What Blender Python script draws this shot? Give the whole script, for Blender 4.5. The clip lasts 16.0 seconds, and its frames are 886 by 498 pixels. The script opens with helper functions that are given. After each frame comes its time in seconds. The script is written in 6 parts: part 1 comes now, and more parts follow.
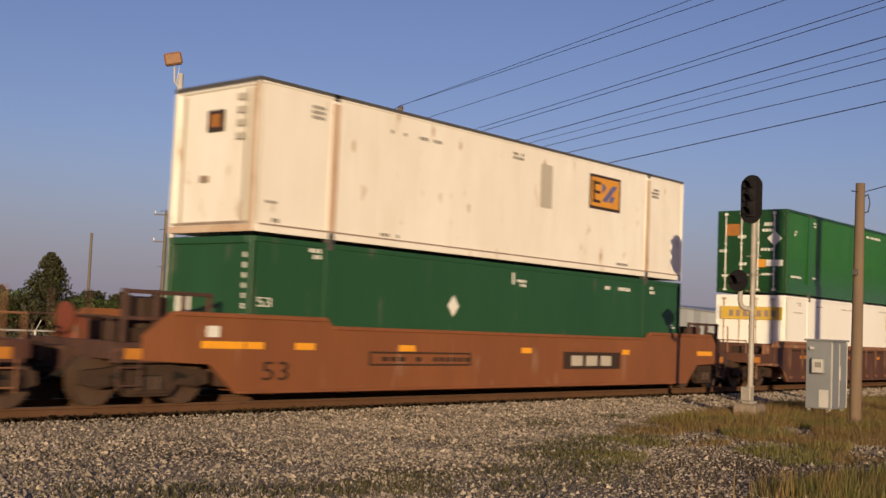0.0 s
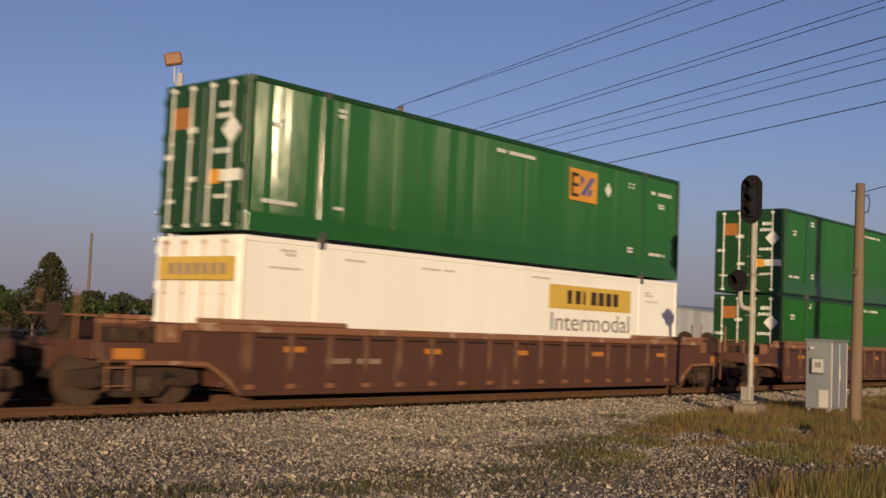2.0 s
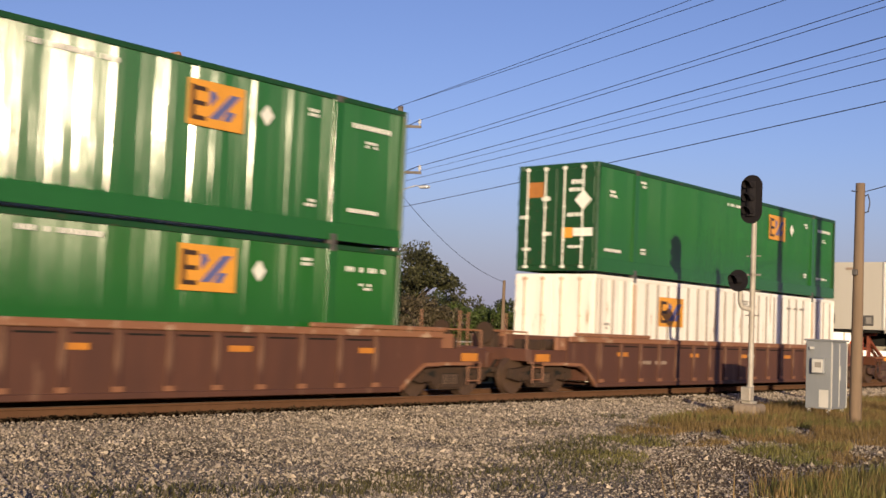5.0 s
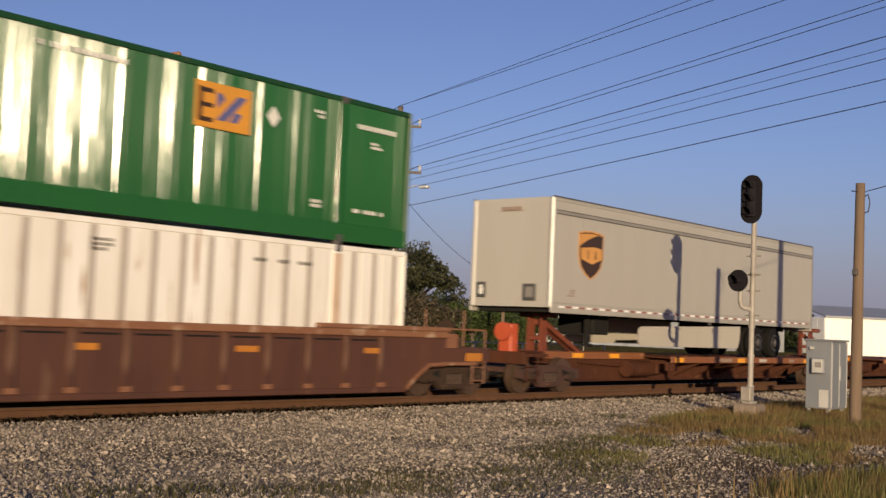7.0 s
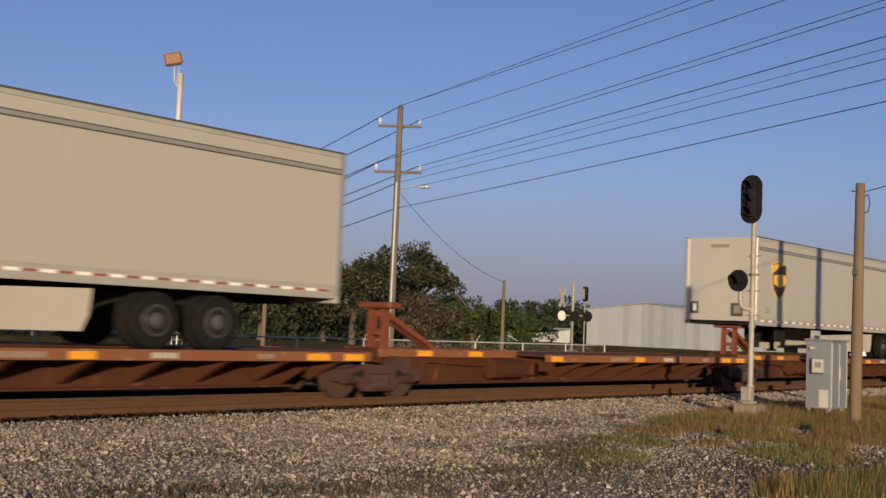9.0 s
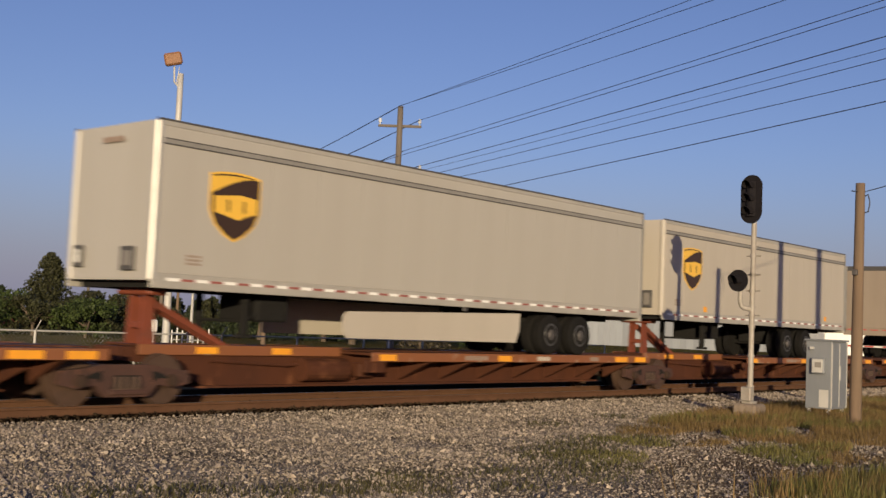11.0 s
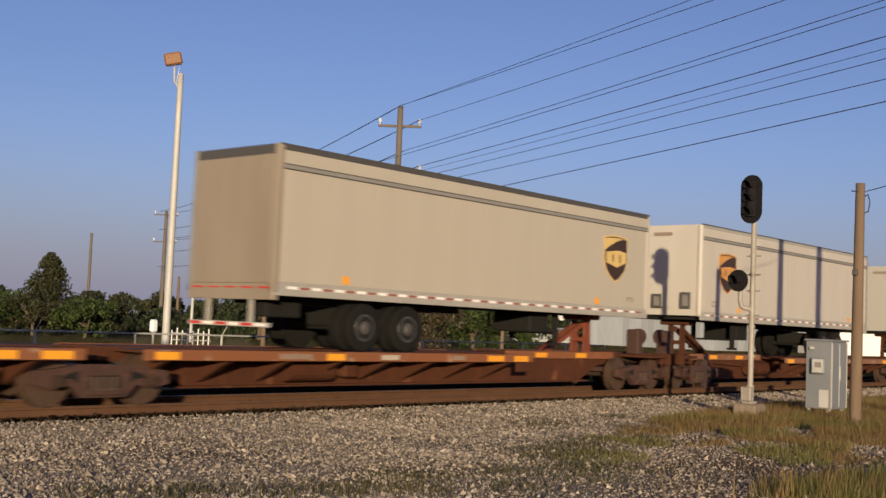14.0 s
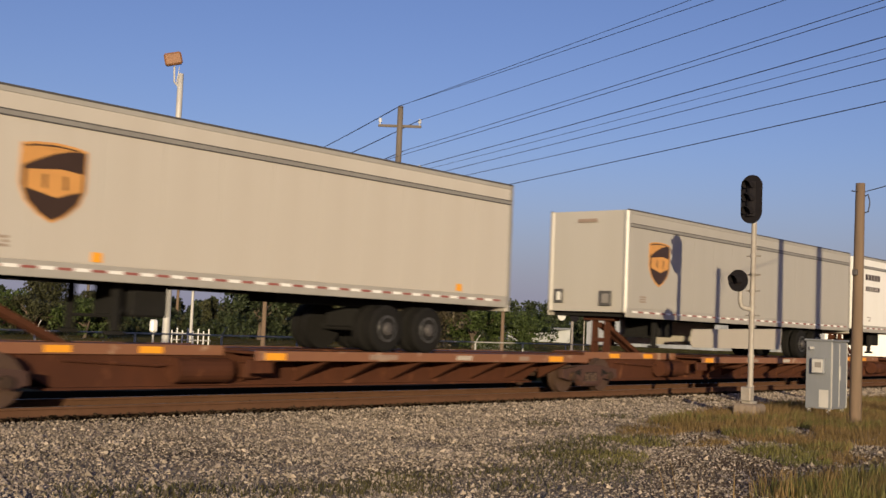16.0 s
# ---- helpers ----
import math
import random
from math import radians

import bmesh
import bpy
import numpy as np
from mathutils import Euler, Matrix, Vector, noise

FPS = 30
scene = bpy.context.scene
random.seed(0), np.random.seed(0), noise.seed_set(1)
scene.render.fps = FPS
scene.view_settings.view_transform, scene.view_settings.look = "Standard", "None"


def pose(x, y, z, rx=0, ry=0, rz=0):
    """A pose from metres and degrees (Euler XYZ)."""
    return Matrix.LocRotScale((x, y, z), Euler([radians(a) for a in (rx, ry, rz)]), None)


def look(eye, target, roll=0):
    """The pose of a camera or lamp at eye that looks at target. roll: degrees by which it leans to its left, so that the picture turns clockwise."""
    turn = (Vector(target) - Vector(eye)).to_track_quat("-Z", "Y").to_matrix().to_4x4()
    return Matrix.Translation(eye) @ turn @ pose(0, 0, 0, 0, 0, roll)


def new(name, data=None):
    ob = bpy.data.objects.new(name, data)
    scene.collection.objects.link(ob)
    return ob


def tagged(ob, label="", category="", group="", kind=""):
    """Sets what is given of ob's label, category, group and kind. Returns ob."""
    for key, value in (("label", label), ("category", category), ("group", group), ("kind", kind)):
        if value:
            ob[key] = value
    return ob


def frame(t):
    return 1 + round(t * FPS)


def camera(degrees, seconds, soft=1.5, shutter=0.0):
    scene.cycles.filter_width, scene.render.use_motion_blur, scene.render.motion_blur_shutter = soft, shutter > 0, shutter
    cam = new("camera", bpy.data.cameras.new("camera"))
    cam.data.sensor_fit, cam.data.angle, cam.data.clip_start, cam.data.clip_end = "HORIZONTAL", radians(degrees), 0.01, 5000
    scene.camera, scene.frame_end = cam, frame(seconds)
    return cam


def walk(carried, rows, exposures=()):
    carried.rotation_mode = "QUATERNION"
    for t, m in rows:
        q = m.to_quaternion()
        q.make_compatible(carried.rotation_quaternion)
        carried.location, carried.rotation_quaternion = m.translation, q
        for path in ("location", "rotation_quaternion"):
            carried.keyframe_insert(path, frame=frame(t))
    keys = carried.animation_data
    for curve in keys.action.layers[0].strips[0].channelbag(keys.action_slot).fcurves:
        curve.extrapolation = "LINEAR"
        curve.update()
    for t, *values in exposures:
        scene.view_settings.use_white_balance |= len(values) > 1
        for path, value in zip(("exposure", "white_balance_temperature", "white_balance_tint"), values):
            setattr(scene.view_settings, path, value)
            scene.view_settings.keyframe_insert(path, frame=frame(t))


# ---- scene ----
EXPOSURE, KELVIN, TINT = 0.1, 6500, 14
SKY_STRENGTH, SKY_DUST = 0.112, 1.0
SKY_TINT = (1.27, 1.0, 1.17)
HAZE = (1.95, 2.1, 3.0)
SUN_STRENGTH, SUN_COLOR = 4.55, (1.0, 0.85, 0.54)
CAM_Z = 1.57
cam = camera(42.752, 16.0, soft=1.5, shutter=0.38)
cam_yaw, cam_pitch = radians(49.393), radians(3.878)
eye = Vector((0, 0, CAM_Z))
aim = eye + Vector((math.sin(cam_yaw) * math.cos(cam_pitch), math.cos(cam_yaw) * math.cos(cam_pitch), math.sin(cam_pitch)))
still = look(eye, aim, 2.40)
walk(cam, [(0.0, still), (16.0, still)], exposures=[(t, EXPOSURE + e, k, TINT + d) for t, e, k, d in ((0.0, -0.03, 7150, 5), (0.5, -0.2, 7150, 5), (1.0, -0.22, 7100, 5), (1.5, -0.2, 7050, 4), (2.0, -0.13, 7000, 4), (2.5, -0.05, 6950, 3), (3.0, 0.03, 6800, 3), (3.5, 0.22, 6700, 4), (4.0, 0.45, 6600, 4), (5.2, 0.4, 6600, 4), (6.4, 0.1, 6600, 4), (7.0, 0.03, 6600, 4), (9.0, 0.02, 6500, 2), (12.5, 0.05, 6550, 2), (14.5, 0.12, 6550, 2), (16.0, 0.1, 6550, 2))])

# ---- sky and low evening sun behind the camera ----
SUN_WAY = Vector((0.735, 0.669, -0.118)).normalized()
world = bpy.data.worlds.new("sky")
scene.world = world
world.use_nodes = True
wn = world.node_tree
sky = wn.nodes.new("ShaderNodeTexSky")
sky.sky_type, sky.sun_disc = "NISHITA", False
sky.sun_elevation = math.asin(-SUN_WAY.z)
sky.sun_rotation = math.atan2(-SUN_WAY.x, -SUN_WAY.y)
sky.air_density, sky.dust_density, sky.ozone_density = 0.9, SKY_DUST, 3.0
wn.nodes["Background"].inputs[1].default_value = SKY_STRENGTH
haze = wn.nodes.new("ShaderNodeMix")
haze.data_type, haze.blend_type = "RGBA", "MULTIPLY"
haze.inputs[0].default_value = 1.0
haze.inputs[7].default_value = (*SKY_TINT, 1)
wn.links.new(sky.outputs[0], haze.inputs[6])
# blue-grey haze low over the whole horizon
way = wn.nodes.new("ShaderNodeTexCoord")
parts = wn.nodes.new("ShaderNodeSeparateXYZ")
wn.links.new(way.outputs["Generated"], parts.inputs[0])
low = wn.nodes.new("ShaderNodeMapRange")
low.interpolation_type = "SMOOTHSTEP"
low.inputs[1].default_value, low.inputs[2].default_value = -0.01, 0.17
low.inputs[3].default_value, low.inputs[4].default_value = 0.8, 0.0
wn.links.new(parts.outputs[2], low.inputs[0])
veil = wn.nodes.new("ShaderNodeMix")
veil.data_type = "RGBA"
veil.inputs[7].default_value = (*HAZE, 1)
wn.links.new(low.outputs[0], veil.inputs[0])
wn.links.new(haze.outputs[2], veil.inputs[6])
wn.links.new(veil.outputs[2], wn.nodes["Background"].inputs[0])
sun_data = bpy.data.lights.new("sun", "SUN")
sun_data.energy, sun_data.angle, sun_data.color = SUN_STRENGTH, radians(0.6), SUN_COLOR
sun = new("sun", sun_data)
sun.matrix_world = look((0, 0, 60), Vector((0, 0, 60)) + SUN_WAY)


# ---- materials ----
def material(name, colour, rough=0.6, metal=0.0, other=None, grain=6.0, amount=0.35, streak=1.0, bump=0.15, bump_scale=40.0, wear=None, wear_amount=0.0, wear_scale=3.0, spec=0.5, per_piece=0.0):
    """Painted or natural surface: two scales of tone, grain relief, and worn patches of a second colour."""
    m = bpy.data.materials.new(name)
    m.use_nodes = True
    nt = m.node_tree
    b = nt.nodes["Principled BSDF"]
    b.inputs["Roughness"].default_value, b.inputs["Metallic"].default_value = rough, metal
    b.inputs["Specular IOR Level"].default_value = spec
    tc = nt.nodes.new("ShaderNodeTexCoord")
    mp = nt.nodes.new("ShaderNodeMapping")
    mp.inputs["Scale"].default_value = (1, 1, 1 / streak)
    nt.links.new(tc.outputs["Object"], mp.inputs[0])

    def noisy(scale, detail=4.0):
        n = nt.nodes.new("ShaderNodeTexNoise")
        n.inputs["Scale"].default_value, n.inputs["Detail"].default_value = scale, detail
        nt.links.new(mp.outputs[0], n.inputs["Vector"])
        return n.outputs["Fac"]

    def mixed(fac, a, c):
        n = nt.nodes.new("ShaderNodeMix")
        n.data_type = "RGBA"
        for sock, v in ((n.inputs[0], fac), (n.inputs[6], a), (n.inputs[7], c)):
            if isinstance(v, bpy.types.NodeSocket):
                nt.links.new(v, sock)
            elif isinstance(v, tuple):
                sock.default_value = (*v, 1)
            else:
                sock.default_value = v
        return n.outputs[2]

    def ramp(fac, lo, hi):
        n = nt.nodes.new("ShaderNodeMapRange")
        n.inputs[1].default_value, n.inputs[2].default_value = lo, hi
        nt.links.new(fac, n.inputs[0])
        return n.outputs[0]

    second = other or tuple(c * 0.62 for c in colour)
    large = ramp(noisy(grain * 0.15, 3), 0.35, 0.68)
    fine = ramp(noisy(grain, 6), 0.35, 0.7)
    tone = mixed(large, colour, tuple(a + (c - a) * amount for a, c in zip(colour, second)))
    fine_mix = nt.nodes.new("ShaderNodeMath")
    fine_mix.operation = "MULTIPLY"
    fine_mix.inputs[1].default_value = amount
    nt.links.new(fine, fine_mix.inputs[0])
    tone = mixed(fine_mix.outputs[0], tone, second)
    if wear:
        patch = ramp(noisy(wear_scale, 7), 0.66 - 0.3 * wear_amount, 0.74 - 0.25 * wear_amount)
        tone = mixed(patch, tone, wear)
    if per_piece:
        info = nt.nodes.new("ShaderNodeObjectInfo")
        geo = nt.nodes.new("ShaderNodeNewGeometry")
        both = nt.nodes.new("ShaderNodeMath")
        both.operation = "ADD"
        nt.links.new(info.outputs["Random"], both.inputs[0])
        nt.links.new(geo.outputs["Random Per Island"], both.inputs[1])
        part_of = nt.nodes.new("ShaderNodeMath")
        part_of.operation = "FRACT"
        nt.links.new(both.outputs[0], part_of.inputs[0])
        hsv = nt.nodes.new("ShaderNodeHueSaturation")
        value = nt.nodes.new("ShaderNodeMapRange")
        value.inputs[3].default_value, value.inputs[4].default_value = 1 - per_piece, 1 + per_piece
        nt.links.new(part_of.outputs[0], value.inputs[0])
        nt.links.new(value.outputs[0], hsv.inputs["Value"])
        nt.links.new(tone, hsv.inputs["Color"])
        tone = hsv.outputs[0]
    nt.links.new(tone, b.inputs["Base Color"])
    if bump:
        bp = nt.nodes.new("ShaderNodeBump")
        bp.inputs["Strength"].default_value, bp.inputs["Distance"].default_value = bump, 0.01
        nt.links.new(noisy(bump_scale, 5), bp.inputs["Height"])
        nt.links.new(bp.outputs[0], b.inputs["Normal"])
    return m


M_GREEN = material("green_paint", (0.012, 0.098, 0.018), 0.17, grain=3, amount=0.2, streak=9, bump=0.55, bump_scale=5, spec=0.5)
M_GREEN_DULL = material("weathered_green_paint", (0.014, 0.075, 0.028), 0.5, grain=4, amount=0.3, streak=5, wear=(0.10, 0.10, 0.08), wear_amount=0.05)
M_GREEN_RAIL = material("dark_green_paint", (0.008, 0.052, 0.012), 0.4, grain=5, amount=0.3, wear=(0.10, 0.05, 0.03), wear_amount=0.05, wear_scale=9)
M_WHITE = material("white_container_paint", (0.80, 0.765, 0.705), 0.42, other=(0.62, 0.54, 0.44), grain=2.5, amount=0.28, streak=3, wear=(0.45, 0.31, 0.2), wear_amount=0.06, wear_scale=4)
M_CLEAN = material("clean_white_paint", (0.84, 0.82, 0.78), 0.35, other=(0.7, 0.66, 0.58), grain=2, amount=0.22, streak=6)
M_RIBWHITE = material("ribbed_white_paint", (0.82, 0.80, 0.75), 0.42, other=(0.56, 0.47, 0.37), grain=3, amount=0.3, streak=7, wear=(0.36, 0.22, 0.13), wear_amount=0.05, wear_scale=6)
M_TRAILER = material("pale_grey_trailer_skin", (0.41, 0.385, 0.345), 0.42, other=(0.34, 0.31, 0.265), grain=1.5, amount=0.3, streak=8, bump=0.06, bump_scale=4)
M_TRAILER_WARM = material("dusty_trailer_skin", (0.455, 0.41, 0.345), 0.46, other=(0.37, 0.32, 0.26), grain=1.5, amount=0.32, streak=8, bump=0.06, bump_scale=4)
M_TRAILER_PALE = material("off_white_trailer_skin", (0.52, 0.48, 0.425), 0.45, other=(0.42, 0.37, 0.31), grain=1.5, amount=0.32, streak=8, bump=0.06, bump_scale=4)
M_REDORANGE = material("red_orange_paint", (0.50, 0.085, 0.03), 0.5, grain=6, amount=0.3)
M_RUSTWASH = material("rust_washed_white_paint", (0.62, 0.50, 0.39), 0.55, other=(0.40, 0.23, 0.13), grain=5, amount=0.5, streak=3, wear=(0.27, 0.13, 0.06), wear_amount=0.12, wear_scale=5)
M_RIBDIRT = material("grimy_rib_paint", (0.40, 0.35, 0.31), 0.55, other=(0.28, 0.22, 0.18), grain=4, amount=0.4, streak=5)
M_ALU = material("aluminium_rail", (0.44, 0.41, 0.36), 0.5, 0.2, grain=6, amount=0.3, bump=0.1)
M_FRAME = material("grey_trailer_frame", (0.26, 0.245, 0.225), 0.55, grain=6, amount=0.35)
M_STEELTRIM = material("bright_corner_post", (0.55, 0.53, 0.49), 0.5, 0.5, grain=6, amount=0.25, bump=0.05)
M_DARKTRIM = material("grey_trailer_trim", (0.075, 0.07, 0.066), 0.55, grain=6, amount=0.3)
M_WELL = material("brown_railcar_paint", (0.092, 0.035, 0.020), 0.62, other=(0.052, 0.021, 0.014), grain=3, amount=0.45, streak=4, wear=(0.17, 0.09, 0.055), wear_amount=0.10, wear_scale=2.2)
M_WELL_TOP = material("scuffed_chord_paint", (0.22, 0.10, 0.05), 0.6, other=(0.19, 0.075, 0.04), grain=5, amount=0.5, wear=(0.36, 0.24, 0.16), wear_amount=0.2)
M_TAN = material("orange_tan_railcar_paint", (0.225, 0.078, 0.028), 0.55, other=(0.15, 0.05, 0.018), grain=2.5, amount=0.4, streak=4, wear=(0.24, 0.12, 0.07), wear_amount=0.1, wear_scale=3)
M_TAN_DARK = material("tan_railcar_recess", (0.24, 0.08, 0.03), 0.6, grain=4, amount=0.45)
M_SPINE = material("rust_brown_spine_paint", (0.085, 0.031, 0.016), 0.65, other=(0.052, 0.021, 0.013), grain=4, amount=0.5, streak=2, wear=(0.15, 0.06, 0.03), wear_amount=0.14, wear_scale=3, spec=0.12)
M_DECK = material("worn_orange_deck_edge", (0.22, 0.078, 0.025), 0.6, other=(0.20, 0.075, 0.035), grain=5, amount=0.5, wear=(0.33, 0.22, 0.15), wear_amount=0.12, wear_scale=4)
M_TRUCK = material("grimy_truck_steel", (0.05, 0.03, 0.021), 0.75, other=(0.045, 0.03, 0.023), grain=8, amount=0.6, wear=(0.09, 0.05, 0.03), wear_amount=0.15, wear_scale=7, bump=0.3, spec=0.12)
M_TRUCK_RED = material("rust_red_truck_steel", (0.075, 0.032, 0.021), 0.75, other=(0.04, 0.02, 0.015), grain=8, amount=0.6, wear=(0.12, 0.05, 0.03), wear_amount=0.15, wear_scale=7, bump=0.3)
M_WHEEL = material("rusty_wheel_steel", (0.10, 0.058, 0.038), 0.6, 0.3, grain=8, amount=0.5)
M_BLACK = material("black_grime", (0.018, 0.017, 0.016), 0.8, grain=8, amount=0.4, spec=0.12)
M_TYRE = material("tyre_rubber", (0.014, 0.013, 0.012), 0.85, grain=12, amount=0.4, bump=0.3, spec=0.12)
M_RIM = material("grey_wheel_rim", (0.10, 0.095, 0.09), 0.45, 0.5, grain=9, amount=0.4)
M_YELLOW = material("yellow_reflective_panel", (0.85, 0.36, 0.02), 0.45, other=(0.62, 0.25, 0.03), grain=6, amount=0.35)
M_YELLOW_DULL = material("faded_yellow_panel", (0.50, 0.19, 0.02), 0.55, other=(0.34, 0.12, 0.025), grain=6, amount=0.4)
M_DOOR = material("brown_grey_trailer_door", (0.29, 0.235, 0.18), 0.5, other=(0.2, 0.155, 0.115), grain=2, amount=0.4, streak=4)
M_GOLD_PALE = material("faded_gold_decal", (0.66, 0.46, 0.17), 0.5, grain=4, amount=0.2)
M_ORANGE_PALE = material("sun_faded_orange_decal", (0.62, 0.30, 0.085), 0.5, grain=4, amount=0.25)
M_GOLD = material("gold_decal", (0.78, 0.46, 0.06), 0.4, grain=4, amount=0.15)
M_ORANGE = material("orange_decal", (0.66, 0.29, 0.035), 0.45, grain=5, amount=0.25)
M_ORANGE_DULL = material("faded_orange_decal", (0.36, 0.14, 0.03), 0.5, grain=5, amount=0.35)
M_BROWN = material("dark_brown_decal", (0.045, 0.024, 0.014), 0.45, grain=5, amount=0.2)
M_BLUE = material("blue_decal", (0.10, 0.11, 0.26), 0.5, grain=5, amount=0.2)
M_PLATE = material("off_white_marking", (0.74, 0.72, 0.66), 0.5, grain=8, amount=0.25)
M_MARK = material("grey_marking", (0.22, 0.20, 0.18), 0.6, grain=8, amount=0.3)
M_FADED = material("faded_lettering", (0.30, 0.22, 0.17), 0.65, grain=8, amount=0.4)
M_SIGN_YELLOW = material("yellow_sign_panel", (0.62, 0.40, 0.07), 0.5, grain=6, amount=0.25)
M_RED = material("red_reflective_tape", (0.55, 0.03, 0.025), 0.4, grain=9, amount=0.2)
M_TAPE_RED = material("dull_red_tape", (0.30, 0.09, 0.075), 0.5, grain=9, amount=0.3)
M_TAPE = material("white_reflective_tape", (0.82, 0.8, 0.76), 0.35, grain=9, amount=0.15)
M_REDSTEEL = material("red_oxide_steel", (0.20, 0.05, 0.024), 0.6, grain=6, amount=0.45, wear=(0.12, 0.05, 0.03), wear_amount=0.15)
M_CASTING = material("corner_casting_steel", (0.10, 0.09, 0.085), 0.6, 0.3, grain=9, amount=0.4)
M_RAIL = material("rusty_rail_steel", (0.12, 0.062, 0.036), 0.85, other=(0.085, 0.043, 0.026), grain=6, amount=0.5, bump=0.2, spec=0.03)
M_RAILTOP = material("polished_rail_head", (0.30, 0.25, 0.21), 0.5, 0.7, grain=9, amount=0.3)
M_TIE = material("weathered_tie_timber", (0.13, 0.082, 0.054), 0.9, other=(0.07, 0.045, 0.032), grain=9, amount=0.5, bump=0.4, per_piece=0.3, spec=0.0)
M_STONE = material("ballast_stone", (0.31, 0.255, 0.20), 0.92, other=(0.15, 0.115, 0.082), grain=14, amount=0.4, bump=0.4, bump_scale=60, per_piece=0.75)
# track stones: colour darkened to carry the shade under the train
M_STONE_SHADED = material("grimy_ballast_stone", (0.045, 0.031, 0.02), 0.95, other=(0.025, 0.017, 0.011), grain=14, amount=0.5, bump=0.4, bump_scale=60, per_piece=0.5, spec=0.0)
M_CONCRETE = material("weathered_concrete", (0.25, 0.195, 0.145), 0.95, other=(0.13, 0.095, 0.07), grain=7, amount=0.5, bump=0.4)
M_SILVER = material("silver_painted_steel", (0.36, 0.33, 0.29), 0.6, 0.15, other=(0.22, 0.18, 0.145), grain=7, amount=0.45, wear=(0.22, 0.12, 0.07), wear_amount=0.12)
M_CABINET = material("galvanised_cabinet_metal", (0.22, 0.23, 0.245), 0.5, 0.15, other=(0.15, 0.16, 0.175), grain=3, amount=0.4, streak=3)
M_SIGNAL = material("flat_black_signal_paint", (0.016, 0.014, 0.016), 0.9, grain=6, amount=0.35, spec=0.12)
M_LENS = material("unlit_signal_lens", (0.02, 0.015, 0.014), 0.7, spec=0.2, grain=3, amount=0.2, bump=0)
M_POLE = material("weathered_pole_timber", (0.185, 0.125, 0.08), 0.9, other=(0.10, 0.068, 0.045), grain=8, amount=0.5, streak=10, bump=0.5)
M_POLE_GREY = material("grey_pole_timber", (0.15, 0.122, 0.096), 0.9, other=(0.10, 0.083, 0.068), grain=8, amount=0.5, streak=10, bump=0.5)
M_WIRE = material("black_cable", (0.014, 0.014, 0.016), 0.6, grain=5, amount=0.1, bump=0)
M_INSULATOR = material("pale_insulator", (0.55, 0.55, 0.56), 0.3, grain=5, amount=0.1, bump=0)
M_FLOOD = material("brown_floodlight_paint", (0.26, 0.12, 0.055), 0.6, grain=6, amount=0.4)
M_GALV = material("galvanised_steel", (0.50, 0.48, 0.45), 0.6, 0.1, grain=6, amount=0.3)
M_SHED = material("white_ribbed_sheeting", (0.33, 0.345, 0.36), 0.55, other=(0.25, 0.26, 0.275), grain=1.5, amount=0.35, streak=5, per_piece=0.16)
M_ROOF = material("grey_roof_sheeting", (0.30, 0.31, 0.33), 0.5, grain=2, amount=0.3)
M_BARK = material("tree_bark", (0.12, 0.088, 0.062), 0.95, grain=9, amount=0.5, streak=4, bump=0.6)


def leaf_material(name, colour, other, per_piece=0.5):
    m = material(name, colour, 0.6, other=other, grain=0.8, amount=0.6, bump=0, spec=0.3, per_piece=per_piece)
    nt = m.node_tree
    b = nt.nodes["Principled BSDF"]
    tr = nt.nodes.new("ShaderNodeBsdfTranslucent")
    tr.inputs[0].default_value = (*[min(1, c * 1.3) for c in colour], 1)
    mix = nt.nodes.new("ShaderNodeMixShader")
    mix.inputs[0].default_value = 0.25
    nt.links.new(b.outputs[0], mix.inputs[1])
    nt.links.new(tr.outputs[0], mix.inputs[2])
    nt.links.new(mix.outputs[0], nt.nodes["Material Output"].inputs[0])
    return m


M_LEAF = leaf_material("oak_leaves", (0.058, 0.060, 0.025), (0.036, 0.036, 0.017))
M_LEAF_DARK = leaf_material("dark_evergreen_leaves", (0.042, 0.056, 0.024), (0.026, 0.034, 0.015))
M_LEAF_LIGHT = leaf_material("sunlit_shrub_leaves", (0.062, 0.088, 0.022), (0.04, 0.055, 0.016))
M_LEAF_BROWN = leaf_material("dry_brown_shrub_leaves", (0.075, 0.058, 0.034), (0.06, 0.05, 0.028))
M_GRASS = leaf_material("dry_grass_blades", (0.25, 0.158, 0.062), (0.145, 0.102, 0.036), 0.5)
M_WEED = leaf_material("olive_weed_leaves", (0.085, 0.078, 0.028), (0.06, 0.05, 0.02), 0.4)
M_GRASS_GREEN = leaf_material("green_grass_blades", (0.135, 0.14, 0.036), (0.20, 0.155, 0.055), 0.45)


# ---- mesh helpers ----
def box(bm, x0, x1, y0, y1, z0, z1, bevel=0.0):
    vs = [bm.verts.new(p) for p in ((x0, y0, z0), (x1, y0, z0), (x1, y1, z0), (x0, y1, z0), (x0, y0, z1), (x1, y0, z1), (x1, y1, z1), (x0, y1, z1))]
    fs = [bm.faces.new([vs[i] for i in q]) for q in ((3, 2, 1, 0), (4, 5, 6, 7), (0, 1, 5, 4), (1, 2, 6, 5), (2, 3, 7, 6), (3, 0, 4, 7))]
    if bevel:
        es = list({e for f in fs for e in f.edges})
        bmesh.ops.bevel(bm, geom=es, offset=bevel, segments=1, affect="EDGES")
    return bm


